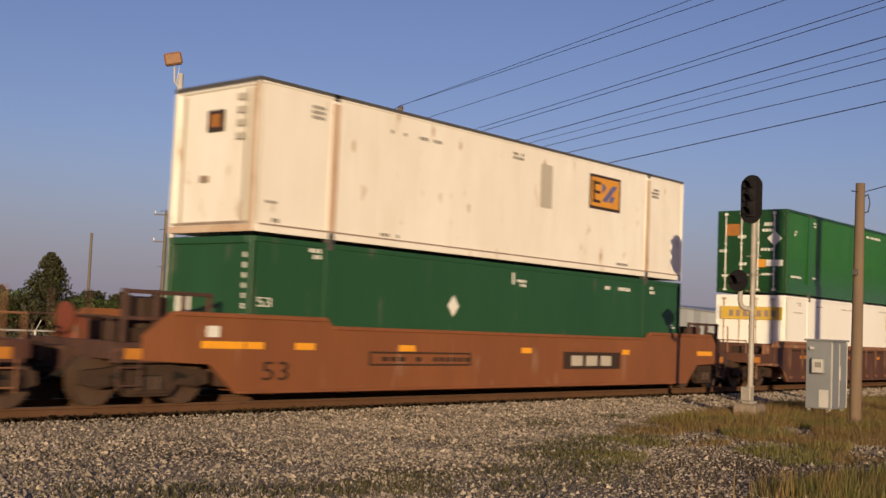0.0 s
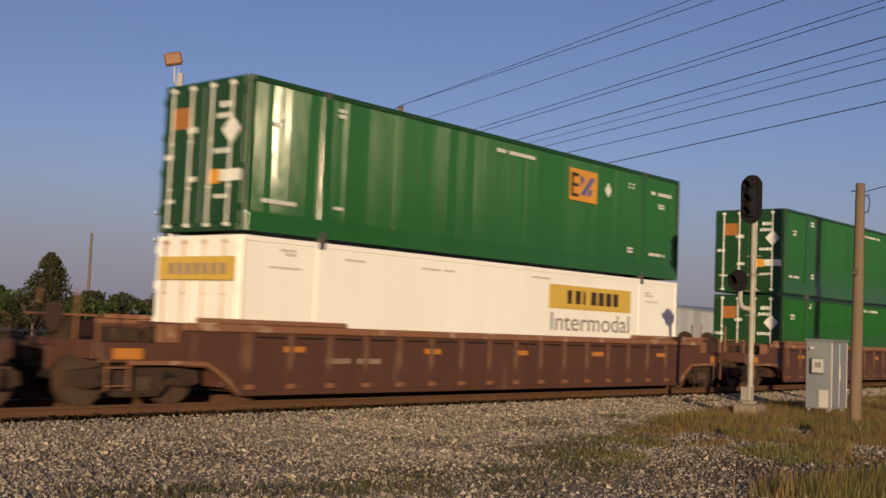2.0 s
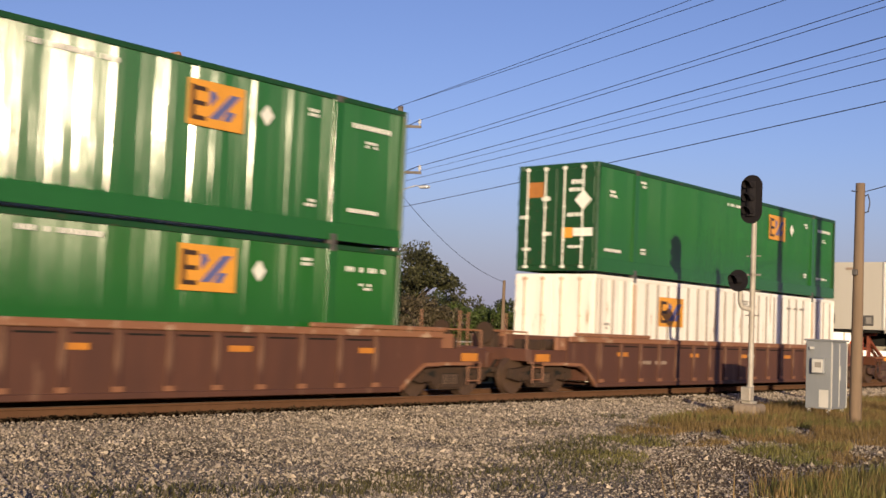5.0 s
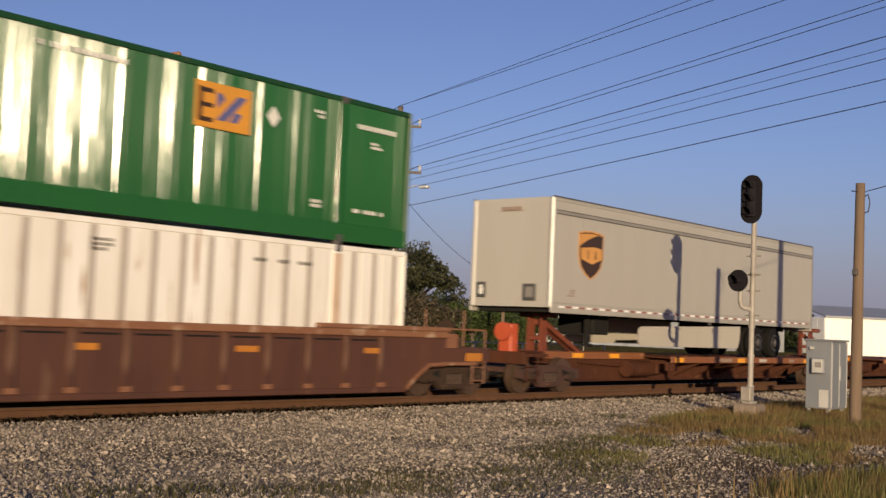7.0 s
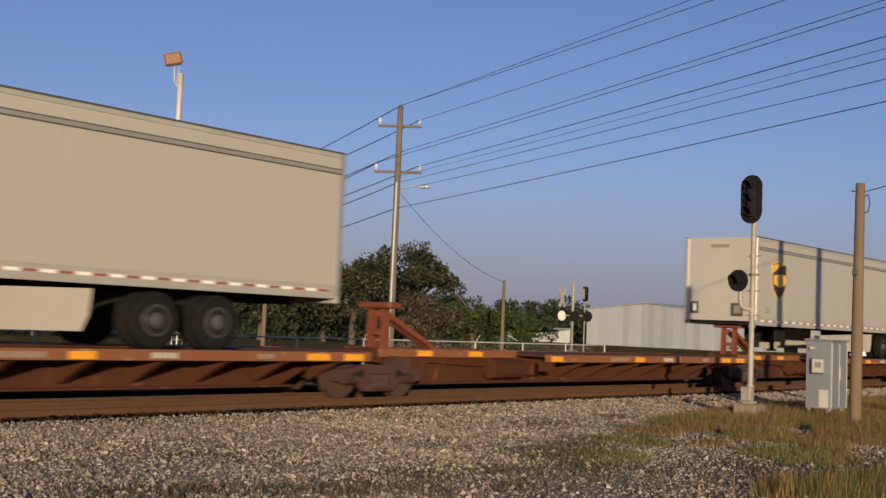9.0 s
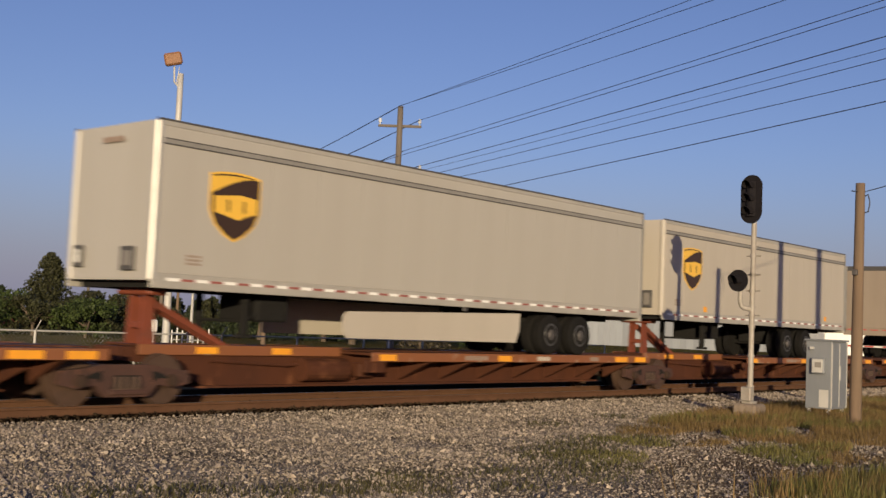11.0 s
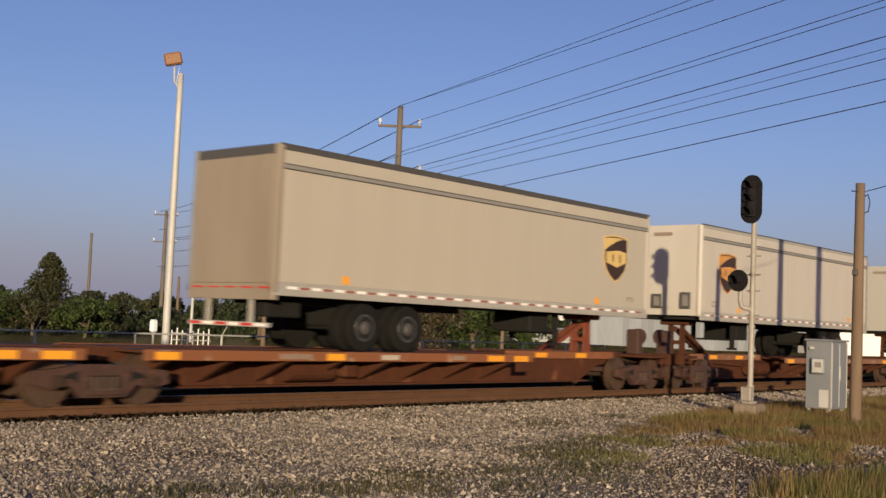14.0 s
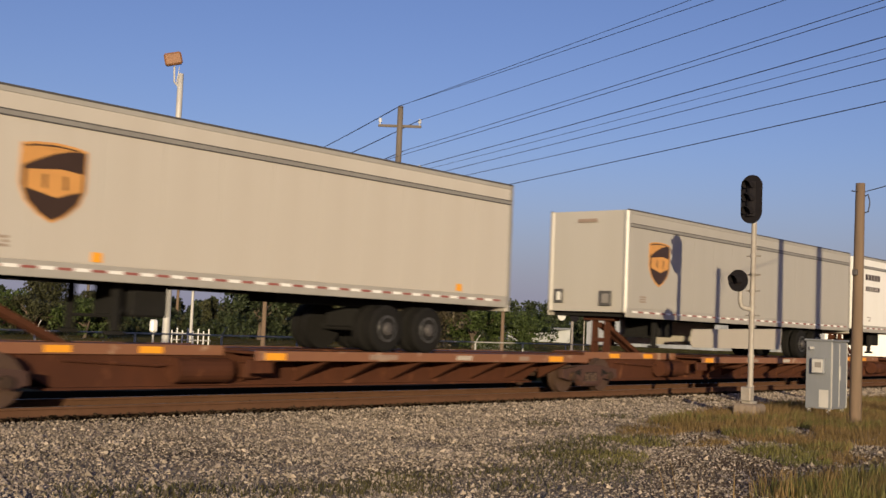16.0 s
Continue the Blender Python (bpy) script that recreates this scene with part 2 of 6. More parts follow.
def slab(bm, outline, y0, y1):
    """A plate whose outline is given in x and z, from y0 to y1."""
    a = [bm.verts.new((x, y0, z)) for x, z in outline]
    b = [bm.verts.new((x, y1, z)) for x, z in outline]
    n = len(outline)
    bm.faces.new(a)
    bm.faces.new(b[::-1])
    for i in range(n):
        bm.faces.new((a[i], b[i], b[(i + 1) % n], a[(i + 1) % n]))
    return bm


def tube(bm, p0, p1, r0, r1=None, seg=10):
    p0, p1 = Vector(p0), Vector(p1)
    r1 = r0 if r1 is None else r1
    q = (p1 - p0).to_track_quat("Z", "Y")
    rings = []
    for p, r in ((p0, r0), (p1, r1)):
        rings.append([bm.verts.new(p + q @ Vector((r * math.cos(2 * math.pi * i / seg), r * math.sin(2 * math.pi * i / seg), 0))) for i in range(seg)])
    for i in range(seg):
        bm.faces.new((rings[0][i], rings[0][(i + 1) % seg], rings[1][(i + 1) % seg], rings[1][i]))
    bm.faces.new(rings[0][::-1])
    bm.faces.new(rings[1])
    return bm


def chain(bm, points, r, seg=8):
    for a, b in zip(points, points[1:]):
        tube(bm, a, b, r, r, seg)
    return bm


def part(name, bm, mat, parent=None, label="", smooth=False):
    me = bpy.data.meshes.new(name)
    bmesh.ops.recalc_face_normals(bm, faces=bm.faces)
    bm.to_mesh(me)
    bm.free()
    me.materials.append(mat)
    if smooth:
        for p in me.polygons:
            p.use_smooth = True
    ob = new(name, me)
    if parent:
        ob.parent = parent
    if label:
        tagged(ob, label)
    if name in ("marking", "end_marking", "sign_mark", "reflective_strip", "cross_member", "floor_frame"):
        tagged(ob, kind="stuff")
    return ob


def again(ob, parent, x=0, y=0, z=0, rz=0):
    """The same mesh once more, as a piece under parent."""
    o = new(ob.name.split(".")[0], ob.data)
    o.parent = parent
    o.matrix_basis = pose(x, y, z, 0, 0, rz)
    return o


def thing(name, x, y, z, label, category, group="", kind=""):
    e = new(name)
    e.empty_display_size = 0.2
    e.matrix_basis = pose(x, y, z)
    return tagged(e, label, category, group, kind)


def B():
    return bmesh.new()


def from_arrays(name, verts, faces, mat, parent=None):
    me = bpy.data.meshes.new(name)
    me.from_pydata(verts.tolist() if hasattr(verts, "tolist") else verts, [], faces.tolist() if hasattr(faces, "tolist") else faces)
    me.materials.append(mat)
    ob = new(name, me)
    if parent:
        ob.parent = parent
    return ob


# ---- train: where each thing stands on the line at the start ----
YC = 17.495                     # middle of the track
NEAR = -1.2955                  # near side of a load, from the middle of the track
BOX = 16.154                    # 53 ft
PITCH = 23.39
AT = {"first": 13.49, "second": 36.95, "third": 60.47, "fourth": 84.12}
TRAILERS_AT = {"A": 105.62, "B": 140.62, "D": 157.88, "E": 178.24, "F": 195.02, "G": 213.94, "H": 231.2}
GROUND = -0.2
moving = []


def travel(t):
    return 11.861 * t - 0.0095 * t * t


# ---- containers ----
def corrugated(bm, x0, x1, y, z0, z1, pitch, outer, flank, depth, inward, seed=0, draw_in=0.055):
    """One side of ribbed sheet: flat ribs, sloping flanks and recessed strips."""
    xs, x = [], x0
    rnd = random.Random(int(x0 * 100 + z0 * 10) + seed)
    full, back, run, level = depth, flank, 0, 1.0
    while x < x1 - 1e-4:
        if pitch < 0.4:
            # sheets pressed to uneven depth, a few ribs at a time
            if run == 0:
                run = rnd.choice((1, 1, 1, 2, 2, 3))
                level = rnd.choice((0.7, 0.76, 0.82, 0.88, 0.93, 0.97, 1.0, 1.03, 1.06))
            run -= 1
            depth = full * level * rnd.uniform(0.98, 1.02)
            back = flank * 0.6
        for dx, dep in ((0, 0), (outer, 0), (outer + back, depth), (pitch - flank, depth)):
            if x + dx < x1 - 0.02:
                xs.append((x + dx, dep))
        x += pitch
    xs.append((x1, xs[-1][1] if pitch < 0.4 else 0))
    # thin sheets are drawn in a little towards the sill
    lean = draw_in if pitch < 0.4 else 0.0
    rows = [[bm.verts.new((a, y + inward * (d + back_in), z)) for a, d in xs] for z, back_in in ((z0, lean), (z1, 0))]
    for lo, hi in zip(rows, rows[1:]):
        for i in range(len(xs) - 1):
            bm.faces.new((lo[i], lo[i + 1], hi[i + 1], hi[i]))


def bars(bm, x, z, width, height, rows, y, seed=0, letters=6):
    """Rows of short bars in place of writing too small to read."""
    rnd = random.Random(seed)
    rh = height / rows
    for r in range(rows):
        step = width / letters
        for i in range(letters):
            if rnd.random() < 0.86:
                box(bm, x + i * step, x + (i + 0.72) * step, y - 0.006, y, z + (rows - 1 - r) * rh, z + (rows - 1 - r) * rh + rh * 0.66)


def diamond(bm, x, z, r, y):
    slab(bm, [(x - r * 0.8, z), (x, z - r), (x + r * 0.8, z), (x, z + r)], y - 0.006, y)


def sign_with_shapes(c, x0, x1, z0, z1, y, ground=None, dark=None, cool=None):
    ground, dark, cool = ground or M_ORANGE, dark or M_BROWN, cool or M_BLUE
    w, h = x1 - x0, z1 - z0
    panel = part("sign_panel", box(B(), x0, x1, y - 0.006, y, z0, z1), ground, c, "orange sign panel")
    bm = B()
    box(bm, x0 + w * .06, x0 + w * .13, y - .01, y - .006, z0 + h * .12, z1 - h * .12)
    for k in (.12, .44, .76):
        box(bm, x0 + w * .13, x0 + w * .32, y - .01, y - .006, z0 + h * k, z0 + h * (k + .1))
    part("sign_mark", bm, dark, panel)
    bm = B()
    slab(bm, [(x0 + w * .38, z0 + h * .2), (x0 + w * .55, z0 + h * .2), (x0 + w * .92, z0 + h * .8), (x0 + w * .75, z0 + h * .8)], y - .01, y - .006)
    slab(bm, [(x0 + w * .62, z0 + h * .2), (x0 + w * .75, z0 + h * .2), (x0 + w * .84, z0 + h * .42), (x0 + w * .7, z0 + h * .42)], y - .01, y - .006)
    slab(bm, [(x0 + w * .38, z0 + h * .45), (x0 + w * .52, z0 + h * .68), (x0 + w * .46, z0 + h * .8), (x0 + w * .38, z0 + h * .8)], y - .01, y - .006)
    part("sign_mark", bm, cool, panel)


def doors_at_left(c, body, bar_mat, mat, h, w=2.591):
    """Door end that faces against the line's direction: two leaves, four lock bars with keepers."""
    for k in (0, 1):
        y0 = NEAR + 0.09 + k * (w / 2 - 0.08)
        leaf = part("door", box(B(), -0.028, 0.02, y0, y0 + w / 2 - 0.105, 0.14, h - 0.14, 0.008), mat, c)
        for j in (0.28, 0.78):
            y = y0 + (w / 2 - 0.105) * j
            bm = B()
            tube(bm, (-0.065, y, 0.07), (-0.065, y, h - 0.07), 0.021, seg=8)
            for zz in (0.07, h - 0.17):
                box(bm, -0.095, -0.03, y - 0.055, y + 0.055, zz, zz + 0.07)
            for zz in (0.8, 1.7):
                box(bm, -0.085, -0.03, y - 0.035, y + 0.035, zz, zz + 0.04)
            part("lock_bar", bm, bar_mat, leaf)
        for zz in (0.35, 1.1, 1.8, 2.5):
            yy = NEAR + 0.03 if k == 0 else NEAR + w - 0.10
            part("hinge", box(B(), -0.05, 0.0, yy, yy + 0.07, zz, zz + 0.14), mat, leaf)


def container(name, x, z, label, mat, style, h=2.896, rail=None, sill=0.17, sill_mat=None):
    c = thing(name, x, YC, z, label, "container", "containers on the train")
    rail = rail or mat
    w, L = 2.591, BOX
    y0, y1 = NEAR, NEAR + w
    bm = B()
    shape = {"fine": (0.15, 0.03, 0.053, 0.0445), "rib": (0.595, 0.47, 0.05, 0.014), "flat": (0.61, 0.52, 0.04, 0.005), "plate": (2.6, 2.575, 0.01, 0.004)}[style]
    spans = ((0.14, 1.88), (2.12, L - 2.12), (L - 1.88, L - 0.14))
    for a, b in spans:
        for yy, way in ((y0 + 0.02, 1), (y1 - 0.02, -1)):
            sheet = B()
            corrugated(sheet, a, b, yy, sill, h - 0.1, *shape, way, int(x) // 50, 0.055 if z > 2 else 0.1)
            part("side_sheet", sheet, mat, c)
    box(bm, 0.05, L - 0.05, y0 + 0.08, y1 - 0.08, 0.1, h - 0.06)
    body = part("body", bm, mat, c)
    for zz0, zz1 in ((0, sill), (h - 0.1, h)):
        for yy0, yy1 in ((y0, y0 + 0.07), (y1 - 0.07, y1)):
            part("side_rail", box(B(), 0.07, L - 0.07, yy0, yy1, zz0, zz1, 0.006), (sill_mat or rail) if zz0 == 0 else rail, c)
    for xx in (0, L - 0.07):
        for yy in (y0, y1 - 0.14):
            part("corner_post", box(B(), xx - 0.0 if xx else 0.0, xx + 0.07, yy, yy + 0.14, 0.0, h, 0.012), rail, c)
        for zz0, zz1 in ((0, 0.14), (h - 0.14, h)):
            part("end_rail", box(B(), xx, xx + 0.07, y0 + 0.14, y1 - 0.14, zz0, zz1, 0.01), rail, c)
    # lifting posts at the 40 ft points
    for xx in (1.88, L - 2.12):
        part("lifting_post", box(B(), xx, xx + 0.24, y0 + 0.006, y0 + 0.1, 0.02, h - 0.02, 0.003), mat, c)
        for zz in (0.0, h - 0.13):
            part("corner_casting", box(B(), xx + 0.03, xx + 0.21, y0 - 0.004, y0 + 0.16, zz - (0.085 if z > 2 and zz == 0 else 0.012), zz + 0.14, 0.015), M_CASTING, c)
    part("roof", box(B(), 0.06, L - 0.06, y0 + 0.05, y1 - 0.05, h - 0.02, h + 0.004), mat, c)
    return c, body


def green_domestic(x, z, label, seed, h=2.896):
    c, body = container("cargo_container", x, z, label, M_GREEN, "fine", h, M_GREEN_RAIL, 0.36, M_GREEN)
    y = NEAR + 0.012
    doors_at_left(c, body, M_PLATE, M_GREEN_RAIL, h)
    bm = B()
    bars(bm, 0.62, 2.02, 0.36, 0.22, 2, y, seed, 4)
    bars(bm, 0.42, 0.55, 0.85, 0.12, 1, y, seed + 1, 9)
    bars(bm, 2.2, 2.45, 0.3, 0.22, 2, y, seed + 2, 3)
    bars(bm, 2.28, 0.6, 0.26, 0.2, 2, y, seed + 3, 3)
    bars(bm, 7.45, 2.52, 1.65, 0.13, 1, y, seed + 4, 14)
    bars(bm, 13.35, 2.36, 0.28, 0.18, 2, y, seed + 5, 3)
    bars(bm, 13.35, 0.6, 0.28, 0.18, 2, y, seed + 6, 3)
    bars(bm, 14.55, 2.32, 1.15, 0.15, 1, y, seed + 7, 9)
    bars(bm, 14.95, 1.96, 0.36, 0.16, 2, y, seed + 8, 3)
    bars(bm, 14.5, 0.6, 0.9, 0.12, 1, y, seed + 9, 9)
    part("marking", bm, M_PLATE, c, "small white markings on the side")
    bm = B()
    diamond(bm, 12.3, 2.18, 0.2, y)
    part("placard", bm, M_PLATE, c, "white diamond placard")
    sign_with_shapes(c, 10.48, 11.75, 1.74, 2.56, y)
    # markings on the doors
    bm = B()
    rnd = random.Random(seed)
    for yy, zz, ww, hh in ((0.42, 2.32, .42, .12), (0.42, 2.12, .5, .1), (0.46, 1.45, .5, .1), (1.5, 1.9, .3, .12), (2.2, 1.42, .3, .1), (1.45, 0.95, .3, .1), (0.45, 0.6, .45, .08), (2.1, 0.55, .3, .08)):
        for i in range(4):
            box(bm, -0.036, -0.03, NEAR + yy + i * ww / 4, NEAR + yy + (i + .7) * ww / 4, zz, zz + hh)
    part("marking", bm, M_PLATE, c, "white bars of door writing")
    bm = B()
    box(bm, -0.04, -0.03, NEAR + 0.12, NEAR + 0.72, 0.92, 1.14)
    part("label_plate", bm, M_PLATE, c)
    part("label_plate", box(B(), -0.04, -0.03, NEAR + 0.74, NEAR + 1.08, 0.88, 1.16), M_ORANGE, c)
    part("sign_panel", box(B(), -0.04, -0.03, NEAR + 1.72, NEAR + 2.28, 2.0, 2.42), M_ORANGE_DULL, c)
    bm = B()
    yc, zc = NEAR + 0.42, 1.88
    vs = [bm.verts.new((-0.075, yc + a, zc + b)) for a, b in ((0.26, 0), (0, -0.26), (-0.26, 0), (0, 0.26))]
    bm.faces.new(vs)
    vs2 = [bm.verts.new((-0.03, yc + a, zc + b)) for a, b in ((0.26, 0), (0, -0.26), (-0.26, 0), (0, 0.26))]
    for i in range(4):
        bm.faces.new((vs[i], vs[(i + 1) % 4], vs2[(i + 1) % 4], vs2[i]))
    part("placard", bm, M_PLATE, c, "white diamond placard")
    moving.append(c)
    return c


LOW, HIGH = 0.262, 3.172


def build_containers():
    a = AT
    # first car: white over dull green
    c, _ = container("cargo_container", a["first"], HIGH, "stained white steel container stacked on a dark green one", M_WHITE, "flat")
    y = NEAR + 0.012
    part("roof_edge", box(B(), 0.02, BOX - 0.02, NEAR - 0.004, NEAR + 0.03, 2.83, 2.90), M_DARKTRIM, c)
    part("roof_edge", box(B(), -0.004, 0.03, NEAR, NEAR + 2.591, 2.80, 2.90), M_DARKTRIM, c)
    sign_with_shapes(c, 11.25, 12.62, 1.7, 2.46, y, M_ORANGE, M_BROWN, M_BLUE)
    bm = B()
    for xa, xb, za, zb in ((11.18, 12.69, 1.62, 1.70), (11.18, 12.69, 2.46, 2.53), (11.18, 11.25, 1.70, 2.46), (12.62, 12.69, 1.70, 2.46)):
        box(bm, xa, xb, y - .004, y + .004, za, zb)
    part("sign_border", bm, M_BROWN, c)
    bm = B()
    for x, z, w, h, r, n in ((1.35, 2.32, .36, .3, 3, 4), (3.6, 2.38, .5, .11, 1, 5), (4.5, 2.38, .32, .11, 1, 3), (4.95, 2.38, .3, .11, 1, 3), (7.85, 2.44, .45, .2, 2, 4), (14.35, 2.24, .4, .3, 3, 4), (0.28, 0.55, .3, .16, 2, 2), (3.4, 0.2, .6, .1, 1, 6), (12.6, 0.22, .6, .1, 1, 6), (0.25, 0.2, .4, .12, 1, 4)):
        bars(bm, x, z, w, h, r, y, int(x * 10), n)
    part("marking", bm, M_MARK, c, "small grey markings")
    bm = B()
    box(bm, 9.0, 9.5, y - .004, y, 1.4, 2.48)
    part("patch_panel", bm, M_TRAILER_WARM, c, "pale brown repair panel")
    bm = B()
    for i in range(40):
        box(bm, 0.4 + i * .39, 0.52 + i * .39, y - .004, y + .002, 0.06, 0.10)
    part("reflective_strip", bm, M_RED, c)
    bm = B()
    box(bm, -0.012, 0, NEAR + 1.0, NEAR + 1.5, 1.95, 2.36)
    part("end_sign", bm, M_BROWN, c)
    part("end_sign", box(B(), -0.016, -0.012, NEAR + 1.12, NEAR + 1.4, 2.03, 2.28), M_ORANGE_DULL, c)
    part("end_latch", box(B(), -0.016, 0, NEAR + 1.4, NEAR + 1.65, 0.98, 1.1), M_FADED, c)
    bm = B()
    box(bm, -0.006, 0, NEAR + .14, NEAR + 2.45, 0.14, 0.2)
    part("rust_strip", bm, M_FADED, c)
    part("rust_strip", box(B(), 0.14, 16.0, NEAR - 0.006, NEAR, 0.13, 0.165), M_FADED, c)
    bm = B()
    for yy in (0.14, 0.3, 2.2):
        box(bm, -0.02, 0, NEAR + yy, NEAR + yy + .05, .15, 2.7)
    for zz in (1.75, 2.0, 2.25, 2.5):
        box(bm, -0.012, 0, NEAR + .36, NEAR + .62, zz, zz + .12)
    part("end_strip", bm, M_TRAILER_WARM, c)
    part("rusty_sill", box(B(), -0.008, 0.0, NEAR + .0, NEAR + 2.59, 0.0, 0.13), M_RUSTWASH, c)
    part("rusty_post", box(B(), -0.008, 0.0, NEAR - .004, NEAR + .13, 0.13, 2.78), M_RUSTWASH, c)
    part("rusty_post", box(B(), 1.9, 2.1, NEAR - .003, NEAR + .006, 0.16, 2.7), M_RUSTWASH, c)
    part("rusty_post", box(B(), BOX - 2.1, BOX - 1.9, NEAR - .003, NEAR + .006, 0.16, 2.7), M_RUSTWASH, c)
    moving.append(c)
    c, _ = container("cargo_container", a["first"], LOW, "dark green weathered container set in the well car", M_GREEN_DULL, "plate", h=2.83)
    bm = B()
    for x, z, w, h, r, n in ((1.45, 2.5, .34, .24, 2, 3), (8.0, 2.36, .1, .42, 1, 1), (8.2, 2.32, .36, .2, 2, 3), (11.95, 2.45, .4, .14, 1, 3), (12.75, 2.45, .6, .14, 1, 5), (14.4, 2.44, .28, .24, 2, 3), (15.6, 1.5, .25, .16, 2, 2)):
        bars(bm, x, z, w, h, r, y, int(x * 10), n)
    part("marking", bm, M_PLATE, c, "small white markings on the side")
    bm = B()
    lettering(c, "53", 0.2, 1.52, 0.26, y - .004, M_PLATE, .34)
    diamond(bm, 5.85, 1.76, 0.24, y)
    part("placard", bm, M_PLATE, c, "white diamond placard")
    bm = B()
    box(bm, -0.012, 0, NEAR + 1.75, NEAR + 2.2, 1.35, 1.75)
    for i in range(9):
        box(bm, -0.012, 0, NEAR + .14, NEAR + .2, .9 + i * .19, 1.0 + i * .19)
    part("end_marking", bm, M_PLATE, c)
    moving.append(c)
    # second car: green over clean white
    green_domestic(a["second"], HIGH, "glossy green ribbed container stacked on a white one", 20)
    c, body = container("cargo_container", a["second"], LOW, "clean white smooth-sided container set in the well car", M_CLEAN, "plate", h=2.83)
    doors_at_left(c, body, M_RUSTWASH, M_CLEAN, 2.83)
    part("door_sign", box(B(), -0.11, -0.1, NEAR + .06, NEAR + 2.35, 1.98, 2.42), M_SIGN_YELLOW, c, "yellow sign board across the doors")
    bm = B()
    for i in range(7):
        box(bm, -0.118, -0.11, NEAR + .3 + i * .26, NEAR + .46 + i * .26, 2.08, 2.3)
    part("sign_mark", bm, M_FADED, c)
    sign = part("side_sign", box(B(), 9.75, 13.6, y - .006, y, 1.86, 2.46), M_SIGN_YELLOW, c, "yellow sign panel with dark shapes")
    bm = B()
    for i, w in enumerate((.2, .24, .1, .26, .26, .26, .24)):
        box(bm, 10.55 + i * .36, 10.55 + i * .36 + w, y - .01, y - .006, 2.0, 2.34)
    part("sign_mark", bm, M_BROWN, sign)
    lettering(c, "Intermodal", 9.85, 1.32, 0.66, y - 0.006, M_MARK, 3.7)
    bm = B()
    for x, z, w, h, r, n in ((0.95, 2.5, .4, .16, 2, 3), (0.7, 2.25, .8, .06, 1, 8), (2.35, 2.52, .9, .07, 1, 9), (5.0, 2.5, 1.1, .07, 1, 9), (9.0, 2.56, .9, .07, 1, 8), (14.4, 2.35, .4, .16, 2, 3), (14.3, 2.2, .8, .05, 1, 8)):
        bars(bm, x, z, w, h, r, y, int(x * 10), n)
    part("marking", bm, M_TRAILER_WARM, c, "small faint markings")
    moving.append(c)
    # third car: green over green
    green_domestic(a["third"], HIGH, "glossy green ribbed container stacked on another green one", 40)
    green_domestic(a["third"], LOW, "glossy green ribbed container set in the well car", 60, 2.83)
    # fourth car: green over ribbed white
    green_domestic(a["fourth"], HIGH, "glossy green ribbed container stacked on a ribbed white one", 80)
    c, body = container("cargo_container", a["fourth"], LOW, "off-white deeply ribbed steel container set in the well car", M_RIBWHITE, "rib", h=2.83)
    doors_at_left(c, body, M_RUSTWASH, M_RIBWHITE, 2.83)
    rib = None
    for i in range(27):
        xx = .32 + i * .595
        if any(abs(xx - p) < .3 for p in (2.0, BOX - 2.0)):
            continue
        if rib is None:
            rib = part("side_rib", box(B(), -.055, .055, NEAR + .006, NEAR + .022, .2, 2.72, .003), M_RIBDIRT, c)
            rib.matrix_basis = pose(xx, 0, 0)
        else:
            again(rib, c, xx)
    for xx in (1.89, BOX - 2.11):
        part("rusty_post", box(B(), xx, xx + .22, NEAR - .003, NEAR + .006, .16, 2.66), M_RUSTWASH, c)
    sign_with_shapes(c, 3.35, 4.75, 1.55, 2.38, y - .014)
    bm = B()
    for x, z, w, h, r, n in ((8.6, 2.3, .45, .24, 3, 4), (11.9, 2.36, .45, .1, 1, 4), (12.6, 2.36, .3, .1, 1, 3), (13.1, 2.36, .4, .1, 1, 4), (0.5, 1.4, .3, .2, 2, 3)):
        bars(bm, x, z, w, h, r, y, int(x * 10), n)
    part("marking", bm, M_MARK, c, "small grey markings")
    moving.append(c)


def lettering(parent, text, x, z, size, y, mat, width):
    cu = bpy.data.curves.new("lettering", "FONT")
    cu.body, cu.size, cu.extrude = text, size, 0.003
    tmp = new("lettering", cu)
    tmp.matrix_basis = pose(0, 0, 0, 90)
    bpy.context.view_layer.update()
    me = bpy.data.meshes.new_from_object(tmp.evaluated_get(bpy.context.evaluated_depsgraph_get()))
    me.transform(pose(0, 0, 0, 90))
    xs = [v.co.x for v in me.vertices]
    k = width / (max(xs) - min(xs))
    me.transform(Matrix.Translation((x, y, z)) @ Matrix.Diagonal((k, 1, 1, 1)) @ Matrix.Translation((-min(xs), 0, 0)))
    me.materials.clear()
    me.materials.append(mat)
    bpy.data.objects.remove(tmp)
    ob = new("lettering", me)
    ob.parent = parent
    return ob


# ---- railcars ----
wheel_mesh, rolling = {}, []


